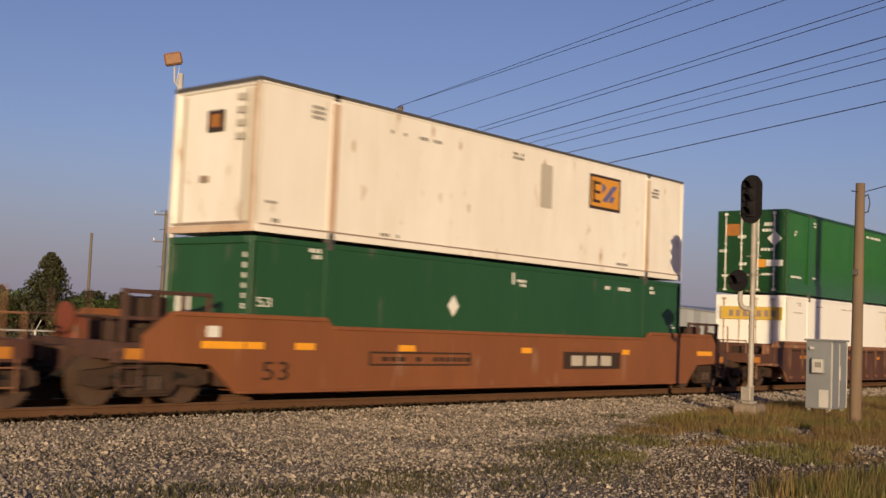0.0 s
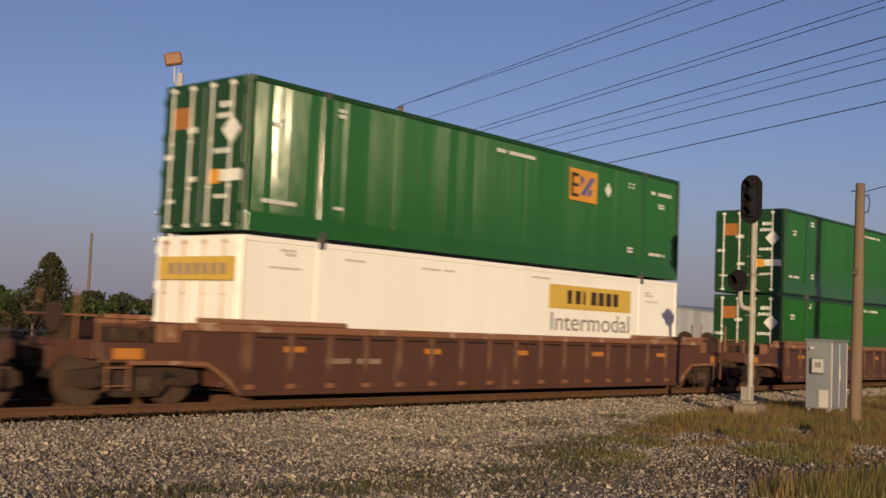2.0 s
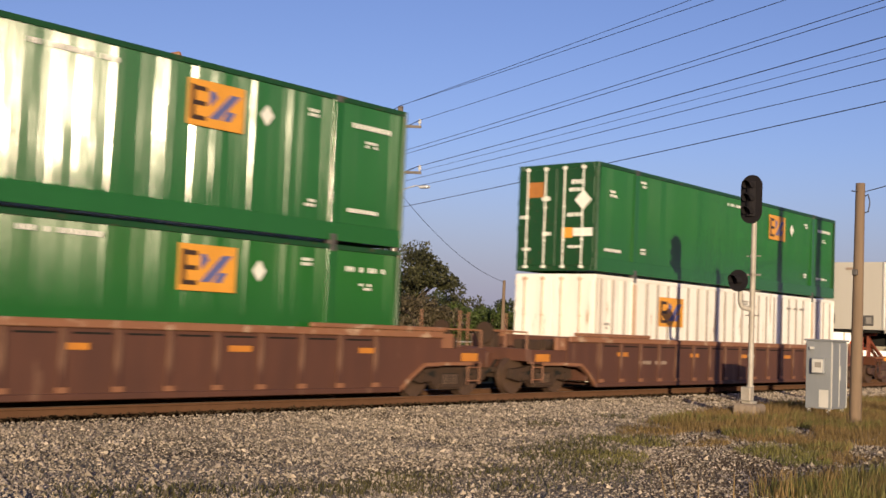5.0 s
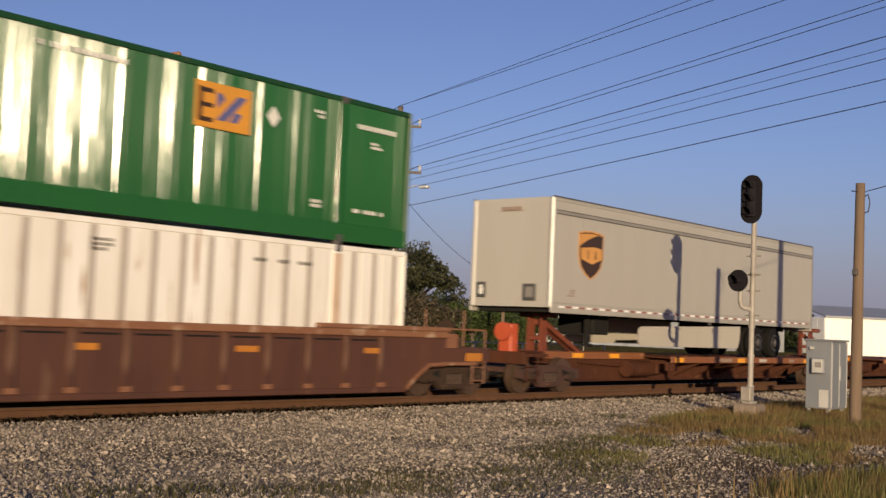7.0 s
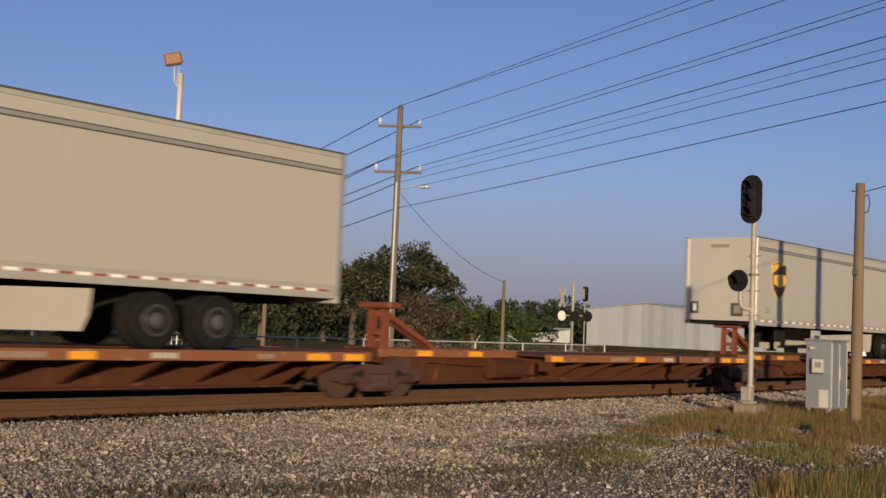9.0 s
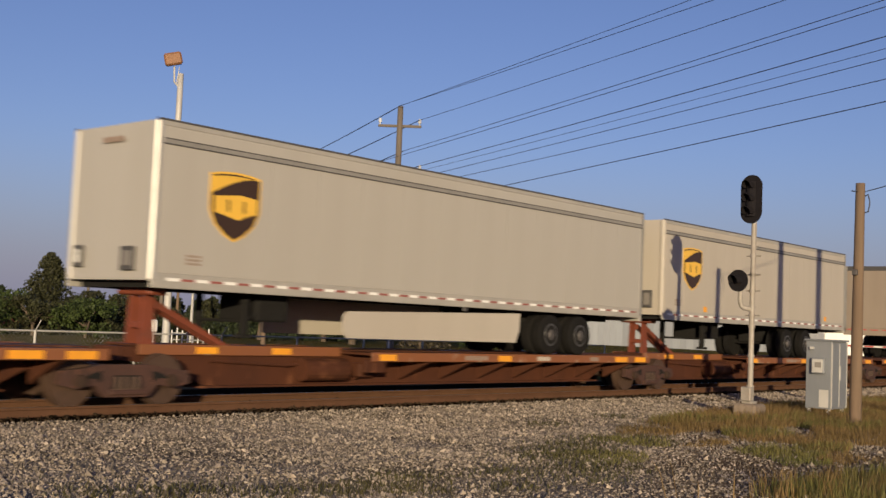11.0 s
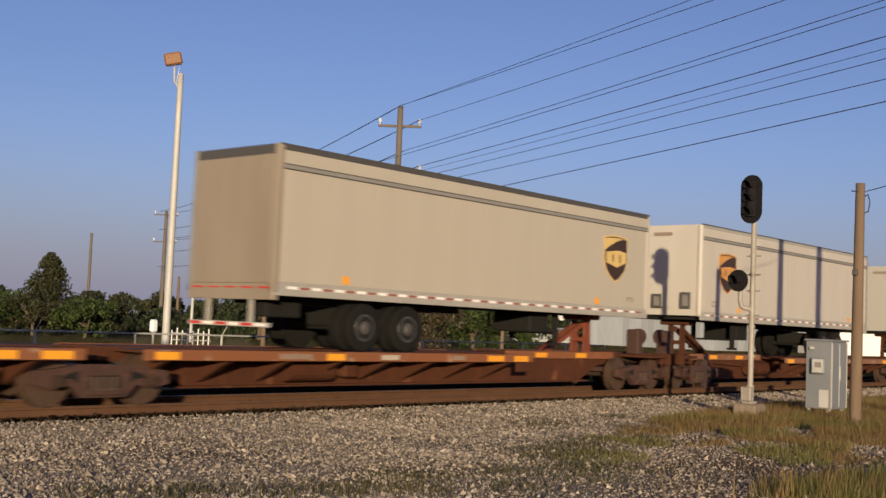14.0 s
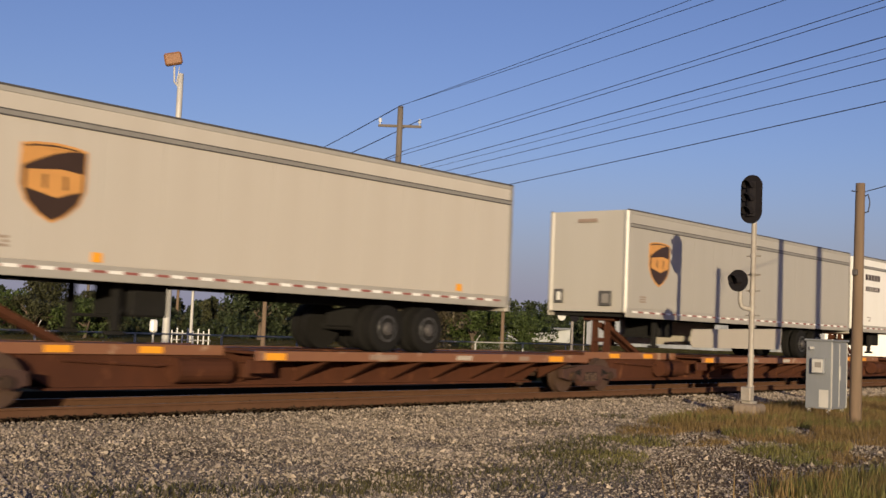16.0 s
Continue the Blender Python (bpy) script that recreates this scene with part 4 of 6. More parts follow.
# ---- road trailers ----
def trailer(x, length, label, front_left=True, skin=None, skirt=None, wheels=(0, 0), gear=2.6, dark_band=False, style=0, top=4.97, tape=True, lift=0.0, gold=None, rub=.475):
    t = thing("road_trailer", x, YC, 0, label, "trailer", "trailers on the train")
    skin = skin or M_TRAILER
    L, y0, y1, z0 = length, NEAR, NEAR + 2.591, 2.14 + lift

    def fx(d):
        return d if front_left else L - d

    def fr(a, b):
        return (min(fx(a), fx(b)), max(fx(a), fx(b)))

    bm = B()
    box(bm, .04, L - .04, y0 + .012, y1 - .012, z0, top - .02)
    body = part("box_body", bm, skin, t)
    # side sheets, riveted edge to edge with hairline joints
    n = round(L / 1.22)
    sh = None
    for i in range(n):
        w = (L - .34) / n
        if sh is None:
            sh = part("side_panel", box(B(), 0, w - .006, y0 + .004, y0 + .012, z0 + .14, top - .43), skin, t)
            sh.matrix_basis = pose(.17, 0, 0)
        else:
            again(sh, t, .17 + i * w)
    for s in (0, 1):
        ya, yb = (y0 - .004, y0 + .03) if s == 0 else (y1 - .03, y1 + .004)
        part("bottom_rail", box(B(), .03, L - .03, ya, yb, z0 - .13, z0 + .13, .008), M_ALU, t)
        part("top_rail", box(B(), .03, L - .03, ya, yb, top - .12, top - .004, .012), M_DARKTRIM if dark_band else M_ALU, t)
        part("upper_band", box(B(), .05, L - .05, ya + .002, yb - .002, top - .39, top - .12), skin, t)
        rail = part("rub_rail", box(B(), .14, L - .1, ya - .008, yb, top - rub, top - rub + .09, .006), M_FRAME, t)
        for zz in (top - rub - .008, top - rub + .083):
            part("rail_lip", box(B(), .14, L - .1, ya - .014, yb, zz, zz + .02), M_DARKTRIM, rail)
        part("roof_lip", box(B(), .03, L - .03, ya - .006, yb, top - .03, top + .006), M_DARKTRIM, t)
    a, b = fr(0, .16)
    fm = M_STEELTRIM if style == 0 else skin
    part("front_corner_post", box(B(), a, b, y0 - .006, y0 + .14, z0 - .02, top - .01, .04), fm, t)
    part("front_corner_post", box(B(), a, b, y1 - .14, y1 + .006, z0 - .02, top - .01, .04), skin, t)
    a, b = fr(L - .14, L)
    part("rear_frame", box(B(), a, b, y0 - .006, y0 + .12, z0 - .08, top, .012), M_FRAME if front_left else M_DOOR, t)
    part("rear_frame", box(B(), a, b, y1 - .12, y1 + .006, z0 - .08, top, .012), M_FRAME, t)
    part("rear_sill", box(B(), a, b, y0, y1, z0 - .22, z0 + .1, .012), M_ALU if front_left else M_DOOR, t)
    part("rear_header", box(B(), a, b, y0 + .12, y1 - .12, top - .2, top - .005, .012), M_DARKTRIM if dark_band else M_ALU, t)
    end = 0 if front_left else L
    if not front_left:
        # rear door with a roll-up curtain face
        part("rear_door", box(B(), -.01, .03, y0 + .13, y1 - .13, z0 + .1, top - .2, .004), M_DOOR, t)
        for i in range(5):
            yy = y0 + .1 + i * .5
            part("red_tape", box(B(), -.012, 0, yy, yy + .32, z0, z0 + .03), M_RED, t)
        bm = B()
        box(bm, -.02, .08, y0 + .1, y1 - .1, 1.40, 1.49)
        for yy in (y0 + .6, y1 - .7):
            box(bm, 0, .07, yy, yy + .08, 1.49, z0 - .2)
        guard = part("rear_guard", bm, M_ALU, t, "grey rear bumper bar with red and white tape")
        for i in range(6):
            part("red_tape" if i % 2 else "white_tape", box(B(), -.026, -.02, y0 + .12 + i * .39, y0 + .48 + i * .39, 1.42, 1.47), M_RED if i % 2 else M_TAPE, guard)
        bm = B()
        box(bm, .3, 1.2, y0 + .5, y0 + .9, 1.6, 1.9, .03)
        part("mud_flap", bm, M_BLACK, t)
    else:
        # blank front wall with small boxes
        for ya, za, wy, hz in (((.32, .2, .36, .5), (1.3, .2, .36, .44)) if style == 1 else ((.45, .16, .4, .42), (2.05, .22, .3, .4))):
            frame_box = part("connector_box", box(B(), -.035, .02, y0 + ya, y0 + ya + wy, z0 + za, z0 + za + hz, .015), M_DARKTRIM, t)
            part("connector_lid", box(B(), -.045, -.035, y0 + ya + .07, y0 + ya + wy - .1, z0 + za + .08, z0 + za + hz - .08, .005), M_PLATE if ya > 1.9 else M_MARK, frame_box)
        part("front_label", box(B(), -.008, .0, y0 + .98, y0 + 1.62, top - .34, top - .24), M_FADED, t)
    if tape:
        step = .62
        k = int((L - .6) / step)
        white = red = None
        for i in range(k):
            xx = .35 + i * step
            if white is None:
                white = part("white_tape", box(B(), 0, .29, y0 - .008, y0 - .004, z0, z0 + .055), M_TAPE, t)
                red = part("red_tape", box(B(), .31, .6, y0 - .008, y0 - .004, z0 + .004, z0 + .046), M_TAPE_RED, t)
                white.matrix_basis = red.matrix_basis = pose(xx, 0, 0)
            else:
                again(white, t, xx)
                again(red, t, xx)
    # shield emblem, drawn as plain shapes
    if style != 9:
        ce, w = fx(1.75), .58
        outline = [(-1, 1), (-.6, 1.08), (0, 1.12), (.6, 1.08), (1, 1), (1, -.15), (.8, -.6), (.4, -.95), (0, -1.15), (-.4, -.95), (-.8, -.6), (-1, -.15)]
        zc = 3.56
        gold = gold or M_GOLD
        emb = part("shield_emblem", slab(B(), [(ce + p * w, zc + q * .56) for p, q in outline], y0 - .010, y0 + .004), gold, t, "gold-edged brown shield emblem")
        part("emblem_field", slab(B(), [(ce + p * w * .93, zc + q * .525) for p, q in outline], y0 - .014, y0 - .010), M_BROWN, emb)
        bm = B()
        # gold sweep over the upper corner, widening towards the edge
        n = 10
        low_edge = [(-.93 + 1.75 * k / n, .40 + .62 * math.sin(math.pi * .5 * k / n)) for k in range(n + 1)]
        high_edge = [(.8, 1.0), (.4, 1.05), (0, 1.06), (-.5, 1.03), (-.93, .96)]
        slab(bm, [(ce + p * w, zc + q * .525) for p, q in low_edge + high_edge], y0 - .018, y0 - .014)
        # broad gold band across the field, parted by two dark slits
        band = [(-.82, .30), (.2, .42), (.86, .34), (.86, -.20), (.5, -.30), (.1, -.46), (-.3, -.36), (-.82, -.24)]
        slab(bm, [(ce + p * w, zc + q * .525) for p, q in band], y0 - .018, y0 - .014)
        for mid in (-.28, .34):
            part("emblem_slit", slab(B(), [(ce + (mid + a) * w, zc + q * .525) for a, q in ((-.04, .22), (.04, .22), (.06, -.2), (-.02, -.2))], y0 - .021, y0 - .018), M_BROWN, emb)
        part("emblem_shape", bm, gold, emb)
    if style in (1, 2):
        for d in (2.6, L - 1.9):
            part("yellow_label", box(B(), fx(d) - .1, fx(d) + .1, y0 - .008, y0 - .003, z0 + .17, z0 + .33), M_YELLOW, t)
    bm = B()
    bars(bm, *(sorted((fx(.75), fx(1.1)))[0], z0 + .3), .34, .2, 3, y0 + .004, int(x), 3)
    part("marking", bm, M_FADED, t)
    # running gear
    bm = B()
    for yy in (-.45, .37):
        box(bm, *fr(L - 6.5, L - .5), yy, yy + .08, z0 - .28, z0 - .04)
    for i in range(int(L / .6)):
        box(bm, .3 + i * .6, .36 + i * .6, y0 + .06, y1 - .06, z0 - .12, z0 - .01)
    part("floor_frame", bm, M_BLACK, t)
    for d in wheels:
        bm = B()
        tube(bm, (d, -1.0, 1.46), (d, 1.0, 1.46), .075, seg=10)
        box(bm, d - .14, d + .14, -.5, .5, 1.46, 1.86, .03)
        ax = part("axle", bm, M_BLACK, t)
        for s in (-1, 1):
            for k, w in enumerate((1.25, .92)):
                bm = B()
                ya, yb = s * w, s * (w - .26)
                tube(bm, (d, ya - s * .03, 1.46), (d, yb + s * .03, 1.46), .49, .49, 28)
                tube(bm, (d, ya, 1.46), (d, ya - s * .03, 1.46), .43, .49, 28)
                ty = part("tyre", bm, M_TYRE, ax)
                if k == 0:
                    bm = B()
                    tube(bm, (d, ya + s * .006, 1.46), (d, ya - s * .01, 1.46), .275, .29, 22)
                    part("rim", bm, M_RIM, ax)
                    part("rim_dish", tube(B(), (d, ya + s * .012, 1.46), (d, ya + s * .002, 1.46), .225, .235, 22), M_BLACK, ax)
                    bm = B()
                    tube(bm, (d, ya + s * .05, 1.46), (d, ya + s * .006, 1.46), .09, .12, 14)
                    tube(bm, (d, ya + s * .018, 1.46), (d, ya + s * .004, 1.46), .13, .15, 20)
                    part("hub", bm, M_CASTING, ax)
    gx = fx(gear)
    for yy in (-.75, .65):
        bm = B()
        box(bm, gx - .07, gx + .07, yy, yy + .12, 1.25, z0 - .05, .01)
        box(bm, gx - .16, gx + .16, yy - .05, yy + .17, 1.18, 1.25, .01)
        part("landing_leg", bm, M_BLACK, t)
    bm = B()
    s = 1 if front_left else -1
    chain(bm, [(gx, -.69, 1.45), (gx + s * .9, -.55, z0 - .06)], .03, 6)
    chain(bm, [(gx, -.69, 1.5), (gx, .7, 1.5)], .035, 6)
    part("landing_brace", bm, M_BLACK, t)
    xa, xb = fr(gear + .3, gear + 1.1)
    part("tool_box", box(B(), xa, xb, -.7, .5, 1.5, z0 - .1, .04), M_BLACK, t)
    if skirt:
        xa, xb = skirt
        bm = B()
        slab(bm, [(xa + .1, z0 - .36), (xa, z0 - .46), (xa, 1.34), (xa + .12, 1.24), (xb - .12, 1.24), (xb, 1.5), (xb + .04, z0 - .2)], y0 + .07, y0 + .10)
        part("side_skirt", bm, M_TRAILER_WARM, t, "beige side skirt")
        part("side_lamp", box(B(), xb - 2.2, xb - 2.06, y0 - .0, y0 + .05, z0 - .22, z0 - .13, .01), M_CASTING, t)
        part("side_skirt", slab(B(), [(xa, z0 - .05), (xa, 1.26), (xb, 1.26), (xb, z0 - .05)], y1 - .06, y1 - .03), M_TRAILER_WARM, t)
    moving.append(t)
    return t


def build_trailers():
    p = TRAILERS_AT
    trailer(p["A"], BOX, "long pale grey box trailer with beige side skirt", True, M_TRAILER, (4.4, 10.6), (11.9, 13.2), gold=M_ORANGE_PALE, top=4.93, rub=.435)
    trailer(p["B"], BOX, "long pale grey box trailer with skirt and shield emblem", True, M_TRAILER, (4.7, 10.6), (11.9, 13.2), top=4.92, rub=.425)
    trailer(p["D"], 13.716, "short beige box trailer with gold shield emblem", True, M_TRAILER_WARM, None, (8.7, 10.3), 3.6, style=1, top=4.89, rub=.41)
    trailer(p["E"], 13.716, "beige box trailer with roll-up rear door and dark header", False, M_TRAILER_WARM, None, (2.55, 3.85), 3.6, True, style=2, top=4.90, gold=M_GOLD_PALE)
    trailer(p["F"], 13.716, "short off-white box trailer with brown shield emblem", True, M_TRAILER_PALE, None, (9.6, 10.9), 3.4, style=1, lift=.05, gold=M_ORANGE_PALE)
    trailer(p["G"], BOX, "long pale grey box trailer with bright corner posts", True, M_TRAILER, (3.9, 10.2), (11.9, 13.2), gold=M_ORANGE_PALE)
    h = trailer(p["H"], BOX, "white box trailer with dark lettering blocks", True, M_CLEAN, None, (11.9, 13.2), style=9)
    bm = B()
    for i in range(5):
        box(bm, .5 + i * .33, .5 + i * .33 + .24, NEAR - .008, NEAR + .0, 4.05, 4.28)
    for i in range(6):
        box(bm, .55 + i * .26, .55 + i * .26 + .18, NEAR - .008, NEAR + .0, 3.62, 3.8)
    part("marking", bm, M_BROWN, h)


def motions():
    steps = [0.0, 2.0, 4.0, 6.0, 8.0, 10.0, 12.0, 14.0, 16.0]
    for ob in moving:
        x0, z0 = ob.matrix_basis.translation.x, ob.matrix_basis.translation.z
        walk(ob, [(s, pose(x0 - travel(s), YC, z0)) for s in steps])
    turns = [(k / 20, math.degrees(travel(k / 20) / .43)) for k in range(321)]
    for wheel, x in rolling:
        walk(wheel, [(t, pose(x, 0, .43, 0, -a % 360, 0)) for t, a in turns])


# ---- ground: gravel yard, dirt, and a field past the track ----
def ground_material():
    m = bpy.data.materials.new("gravel_and_field")
    m.use_nodes = True
    nt = m.node_tree
    b = nt.nodes["Principled BSDF"]
    b.inputs["Roughness"].default_value = 0.95
    b.inputs["Specular IOR Level"].default_value = 0.0
    tc = nt.nodes.new("ShaderNodeTexCoord")
    xyz = nt.nodes.new("ShaderNodeSeparateXYZ")
    nt.links.new(tc.outputs["Object"], xyz.inputs[0])

    def tex(kind, scale, detail=None):
        n = nt.nodes.new(kind)
        n.inputs["Scale"].default_value = scale
        if detail:
            n.inputs["Detail"].default_value = detail
        nt.links.new(tc.outputs["Object"], n.inputs["Vector"])
        return n

    def ramp(sock, *stops):
        n = nt.nodes.new("ShaderNodeValToRGB")
        while len(n.color_ramp.elements) < len(stops):
            n.color_ramp.elements.new(0.5)
        for e, (p, c) in zip(n.color_ramp.elements, stops):
            e.position, e.color = p, (*c, 1)
        nt.links.new(sock, n.inputs[0])
        return n.outputs[0]

    def mix(fac, a, c):
        n = nt.nodes.new("ShaderNodeMix")
        n.data_type = "RGBA"
        nt.links.new(fac, n.inputs[0])
        for s, v in ((n.inputs[6], a), (n.inputs[7], c)):
            if isinstance(v, tuple):
                s.default_value = (*v, 1)
            else:
                nt.links.new(v, s)
        return n.outputs[2]

    stones = tex("ShaderNodeTexVoronoi", 36)
    bw = nt.nodes.new("ShaderNodeRGBToBW")
    nt.links.new(stones.outputs["Color"], bw.inputs[0])
    gravel = ramp(bw.outputs[0], (0.1, (0.17, 0.125, 0.085)), (0.5, (0.30, 0.245, 0.185)), (0.85, (0.44, 0.38, 0.31)))
    dirt = ramp(tex("ShaderNodeTexNoise", 7, 7).outputs["Fac"], (0.3, (0.12, 0.092, 0.064)), (0.7, (0.24, 0.195, 0.145)))
    patch = ramp(tex("ShaderNodeTexNoise", 0.35, 5).outputs["Fac"], (0.50, (0, 0, 0)), (0.62, (1, 1, 1)))
    soil = ramp(tex("ShaderNodeTexNoise", 5, 8).outputs["Fac"], (0.3, (0.155, 0.105, 0.063)), (0.7, (0.27, 0.195, 0.125)))
    wave = tex("ShaderNodeTexNoise", 0.8, 4)

    def math_node(op, a, c):
        n = nt.nodes.new("ShaderNodeMath")
        n.operation = op
        for s, v in zip(n.inputs, (a, c)):
            if isinstance(v, (int, float)):
                s.default_value = v
            else:
                nt.links.new(v, s)
        return n.outputs[0]

    # bare soil under the grass, in the low side of the yard
    slope = math_node("SUBTRACT", math_node("MULTIPLY", xyz.outputs[0], 0.55), xyz.outputs[1])
    slope = math_node("ADD", slope, math_node("MULTIPLY", wave.outputs["Fac"], 3.0))
    soft = nt.nodes.new("ShaderNodeMapRange")
    soft.inputs[1].default_value, soft.inputs[2].default_value = 0.6, 2.2
    nt.links.new(slope, soft.inputs[0])
    yard = mix(soft.outputs[0], mix(patch, gravel, dirt), soil)
    # train's shade painted near black on the track bed and the ground behind
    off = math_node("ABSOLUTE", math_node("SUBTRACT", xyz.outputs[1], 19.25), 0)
    train_shade = nt.nodes.new("ShaderNodeMapRange")
    train_shade.inputs[1].default_value, train_shade.inputs[2].default_value = 3.75, 3.15
    nt.links.new(off, train_shade.inputs[0])
    yard = mix(train_shade.outputs[0], yard, (0.020, 0.0145, 0.009))
    field = ramp(tex("ShaderNodeTexNoise", 0.9, 8).outputs["Fac"], (0.3, (0.075, 0.075, 0.022)), (0.55, (0.15, 0.12, 0.042)), (0.75, (0.24, 0.18, 0.07)))
    far = nt.nodes.new("ShaderNodeMapRange")
    far.inputs[1].default_value, far.inputs[2].default_value = 22.4, 23.4
    nt.links.new(xyz.outputs[1], far.inputs[0])
    nt.links.new(mix(far.outputs[0], yard, field), b.inputs["Base Color"])
    bp = nt.nodes.new("ShaderNodeBump")
    bp.inputs["Strength"].default_value, bp.inputs["Distance"].default_value = 1.0, 0.05
    nt.links.new(stones.outputs["Distance"], bp.inputs["Height"])
    bp.invert = True
    nt.links.new(bp.outputs[0], b.inputs["Normal"])
    return m


M_GROUND = ground_material()


def height(x, y):
    """The yard undulates a little; the ballast shoulder rises to the ties."""
    h = GROUND + 0.035 * noise.noise((x * 0.22, y * 0.3, 4.0)) + 0.02 * noise.noise((x * 0.9, y * 0.9, 9.0))
    near = max(0.0, 1 - abs(y - YC) / 2.6)
    fade = 1.0 if abs(x) < 120 and -20 < y < 60 else 0.0
    return GROUND + (h - GROUND) * fade * (1 - min(1, near * 3)) - 0.01 + 0.05 * min(1.0, near * 2.0)


def build_ground():
    bm = B()
    xs = [-3000, -600, -150, -60, -30] + [i * 0.7 for i in range(-15, 80)] + [60, 70, 85, 100, 130, 170, 250, 500, 1200, 3000]
    ys = [-3000, -600, -100, -40, -20] + [i * 0.5 for i in range(-20, 48)] + [26, 30, 36, 45, 60, 80, 120, 200, 500, 1200, 3000]
    grid = [[bm.verts.new((x, y, height(x, y))) for x in xs] for y in ys]
    for j in range(len(ys) - 1):
        for i in range(len(xs) - 1):
            bm.faces.new((grid[j][i], grid[j][i + 1], grid[j + 1][i + 1], grid[j + 1][i]))
    return tagged(part("ground", bm, M_GROUND, smooth=True), "flat ground of grey gravel, dirt and dry grass", "ground", kind="structure")


build_ground()
rng = np.random.default_rng(5)


def inside(px, py, poly):
    hit = np.zeros(len(px), bool)
    n = len(poly)
    for i in range(n):
        (x1, y1), (x2, y2) = poly[i], poly[(i + 1) % n]
        cross = ((y1 > py) != (y2 > py)) & (px < (x2 - x1) * (py - y1) / (y2 - y1 + 1e-9) + x1)
        hit ^= cross
    return hit


GRASS_ZONE = [(13.6, 9.5), (19.0, 11.4), (23.6, 12.3), (28.8, 12.9), (37, 13.2), (40, 9), (36, 4), (18.0, 6.2), (13.7, 6.6), (11.6, 7.1)]
GREEN_ZONE = [(15.9, 5.5), (13.5, 5.9), (11.9, 5.6), (13.0, 4.0), (22, 2.6), (30, 3.6), (24, 5.2)]


def lumps(xy, size, seed):
    """Irregular angular stones lying at the given places, each a squashed and jittered octahedron."""
    r = np.random.default_rng(seed)
    n = len(xy)
    base = np.array([(1, 0, 0), (0, 1, 0), (-1, 0, 0), (0, -1, 0), (0, 0, 1), (0, 0, -1)], float)
    v = base[None] * r.uniform(0.55, 1.3, (n, 6, 1)) + r.normal(0, 0.22, (n, 6, 3))
    v *= np.array([1, 1, 0.75])
    a = r.uniform(0, 2 * np.pi, n)
    c, s = np.cos(a), np.sin(a)
    x, y = v[..., 0] * c[:, None] - v[..., 1] * s[:, None], v[..., 0] * s[:, None] + v[..., 1] * c[:, None]
    v = np.stack([x, y, v[..., 2]], -1) * size[:, None, None]
    z = np.array([height(p[0], p[1]) for p in xy]) + size * 0.22
    v += np.concatenate([xy, z[:, None]], 1)[:, None, :]
    f = np.array([(0, 1, 4), (1, 2, 4), (2, 3, 4), (3, 0, 4), (1, 0, 5), (2, 1, 5), (3, 2, 5), (0, 3, 5)])
    return v.reshape(-1, 3), (f[None] + 6 * np.arange(n)[:, None, None]).reshape(-1, 3)


def build_gravel():
    n = 300000
    # denser towards the viewer's side of the yard
    x = 4.0 + 44 * rng.uniform(0, 1, n) ** 1.7
    y = rng.uniform(3.5, 16.1, n)
    edge = 13.4 - 0.62 * x
    keep = (y > edge - 0.6) & (y > 2 + x * 0.18)
    grassy = inside(x, y, GRASS_ZONE) | inside(x, y, GREEN_ZONE)
    keep &= ~(grassy & (rng.uniform(0, 1, n) < 0.2))
    big = np.array([noise.noise((a * 0.28, b * 0.42, 1.5)) for a, b in zip(x, y)])
    keep &= (rng.uniform(0, 1, n) < np.clip(0.85 + 0.9 * big, 0.5, 1.0))
    x, y = x[keep], y[keep]
    size = rng.lognormal(-4.38, 0.45, len(x)) * (1 + np.clip((x - 14) / 40, 0, 0.6))
    size = np.clip(size, 0.008, 0.05)
    v, f = lumps(np.stack([x, y], 1), size, 6)
    ob = from_arrays("gravel", v, f, M_STONE)
    tagged(ob, "loose grey and tan crushed ballast stones on the ground", "gravel", kind="stuff")
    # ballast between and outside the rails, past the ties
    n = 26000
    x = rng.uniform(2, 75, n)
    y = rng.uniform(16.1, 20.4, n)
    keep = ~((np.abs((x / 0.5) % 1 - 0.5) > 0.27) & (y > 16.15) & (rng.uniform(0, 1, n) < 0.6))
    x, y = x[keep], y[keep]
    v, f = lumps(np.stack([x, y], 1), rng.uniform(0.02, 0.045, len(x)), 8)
    # near-black stones, the train's shade put into their colour
    ob = from_arrays("track_ballast", v, f, M_STONE_SHADED)
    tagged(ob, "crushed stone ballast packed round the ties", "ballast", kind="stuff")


def blades(xy, tall, seed, name, mat, label, width=0.0042):
    r = np.random.default_rng(seed)
    n = len(xy)
    a = r.uniform(0, 2 * np.pi, n)
    lean = r.uniform(0.05, 0.55, n) * tall
    w = width * r.uniform(0.7, 1.6, n)
    d = np.stack([np.cos(a), np.sin(a), np.zeros(n)], 1)
    side = np.stack([-np.sin(a + 0.7), np.cos(a + 0.7), np.zeros(n)], 1) * w[:, None]
    z = np.array([height(p[0], p[1]) for p in xy]) - 0.01
    p0 = np.concatenate([xy, z[:, None]], 1)
    p1 = p0 + d * lean[:, None] * 0.35 + np.array([0, 0, 0.6]) * tall[:, None]
    p2 = p0 + d * lean[:, None] + np.array([0, 0, 1.0]) * tall[:, None]
    v = np.stack([p0 - side, p0 + side, p1 - side * 0.8, p1 + side * 0.8, p2], 1)
    f = np.array([(0, 1, 3), (0, 3, 2), (2, 3, 4)])
    ob = from_arrays(name, v.reshape(-1, 3), (f[None] + 5 * np.arange(n)[:, None, None]).reshape(-1, 3), mat)
    return tagged(ob, label, "grass", kind="stuff")


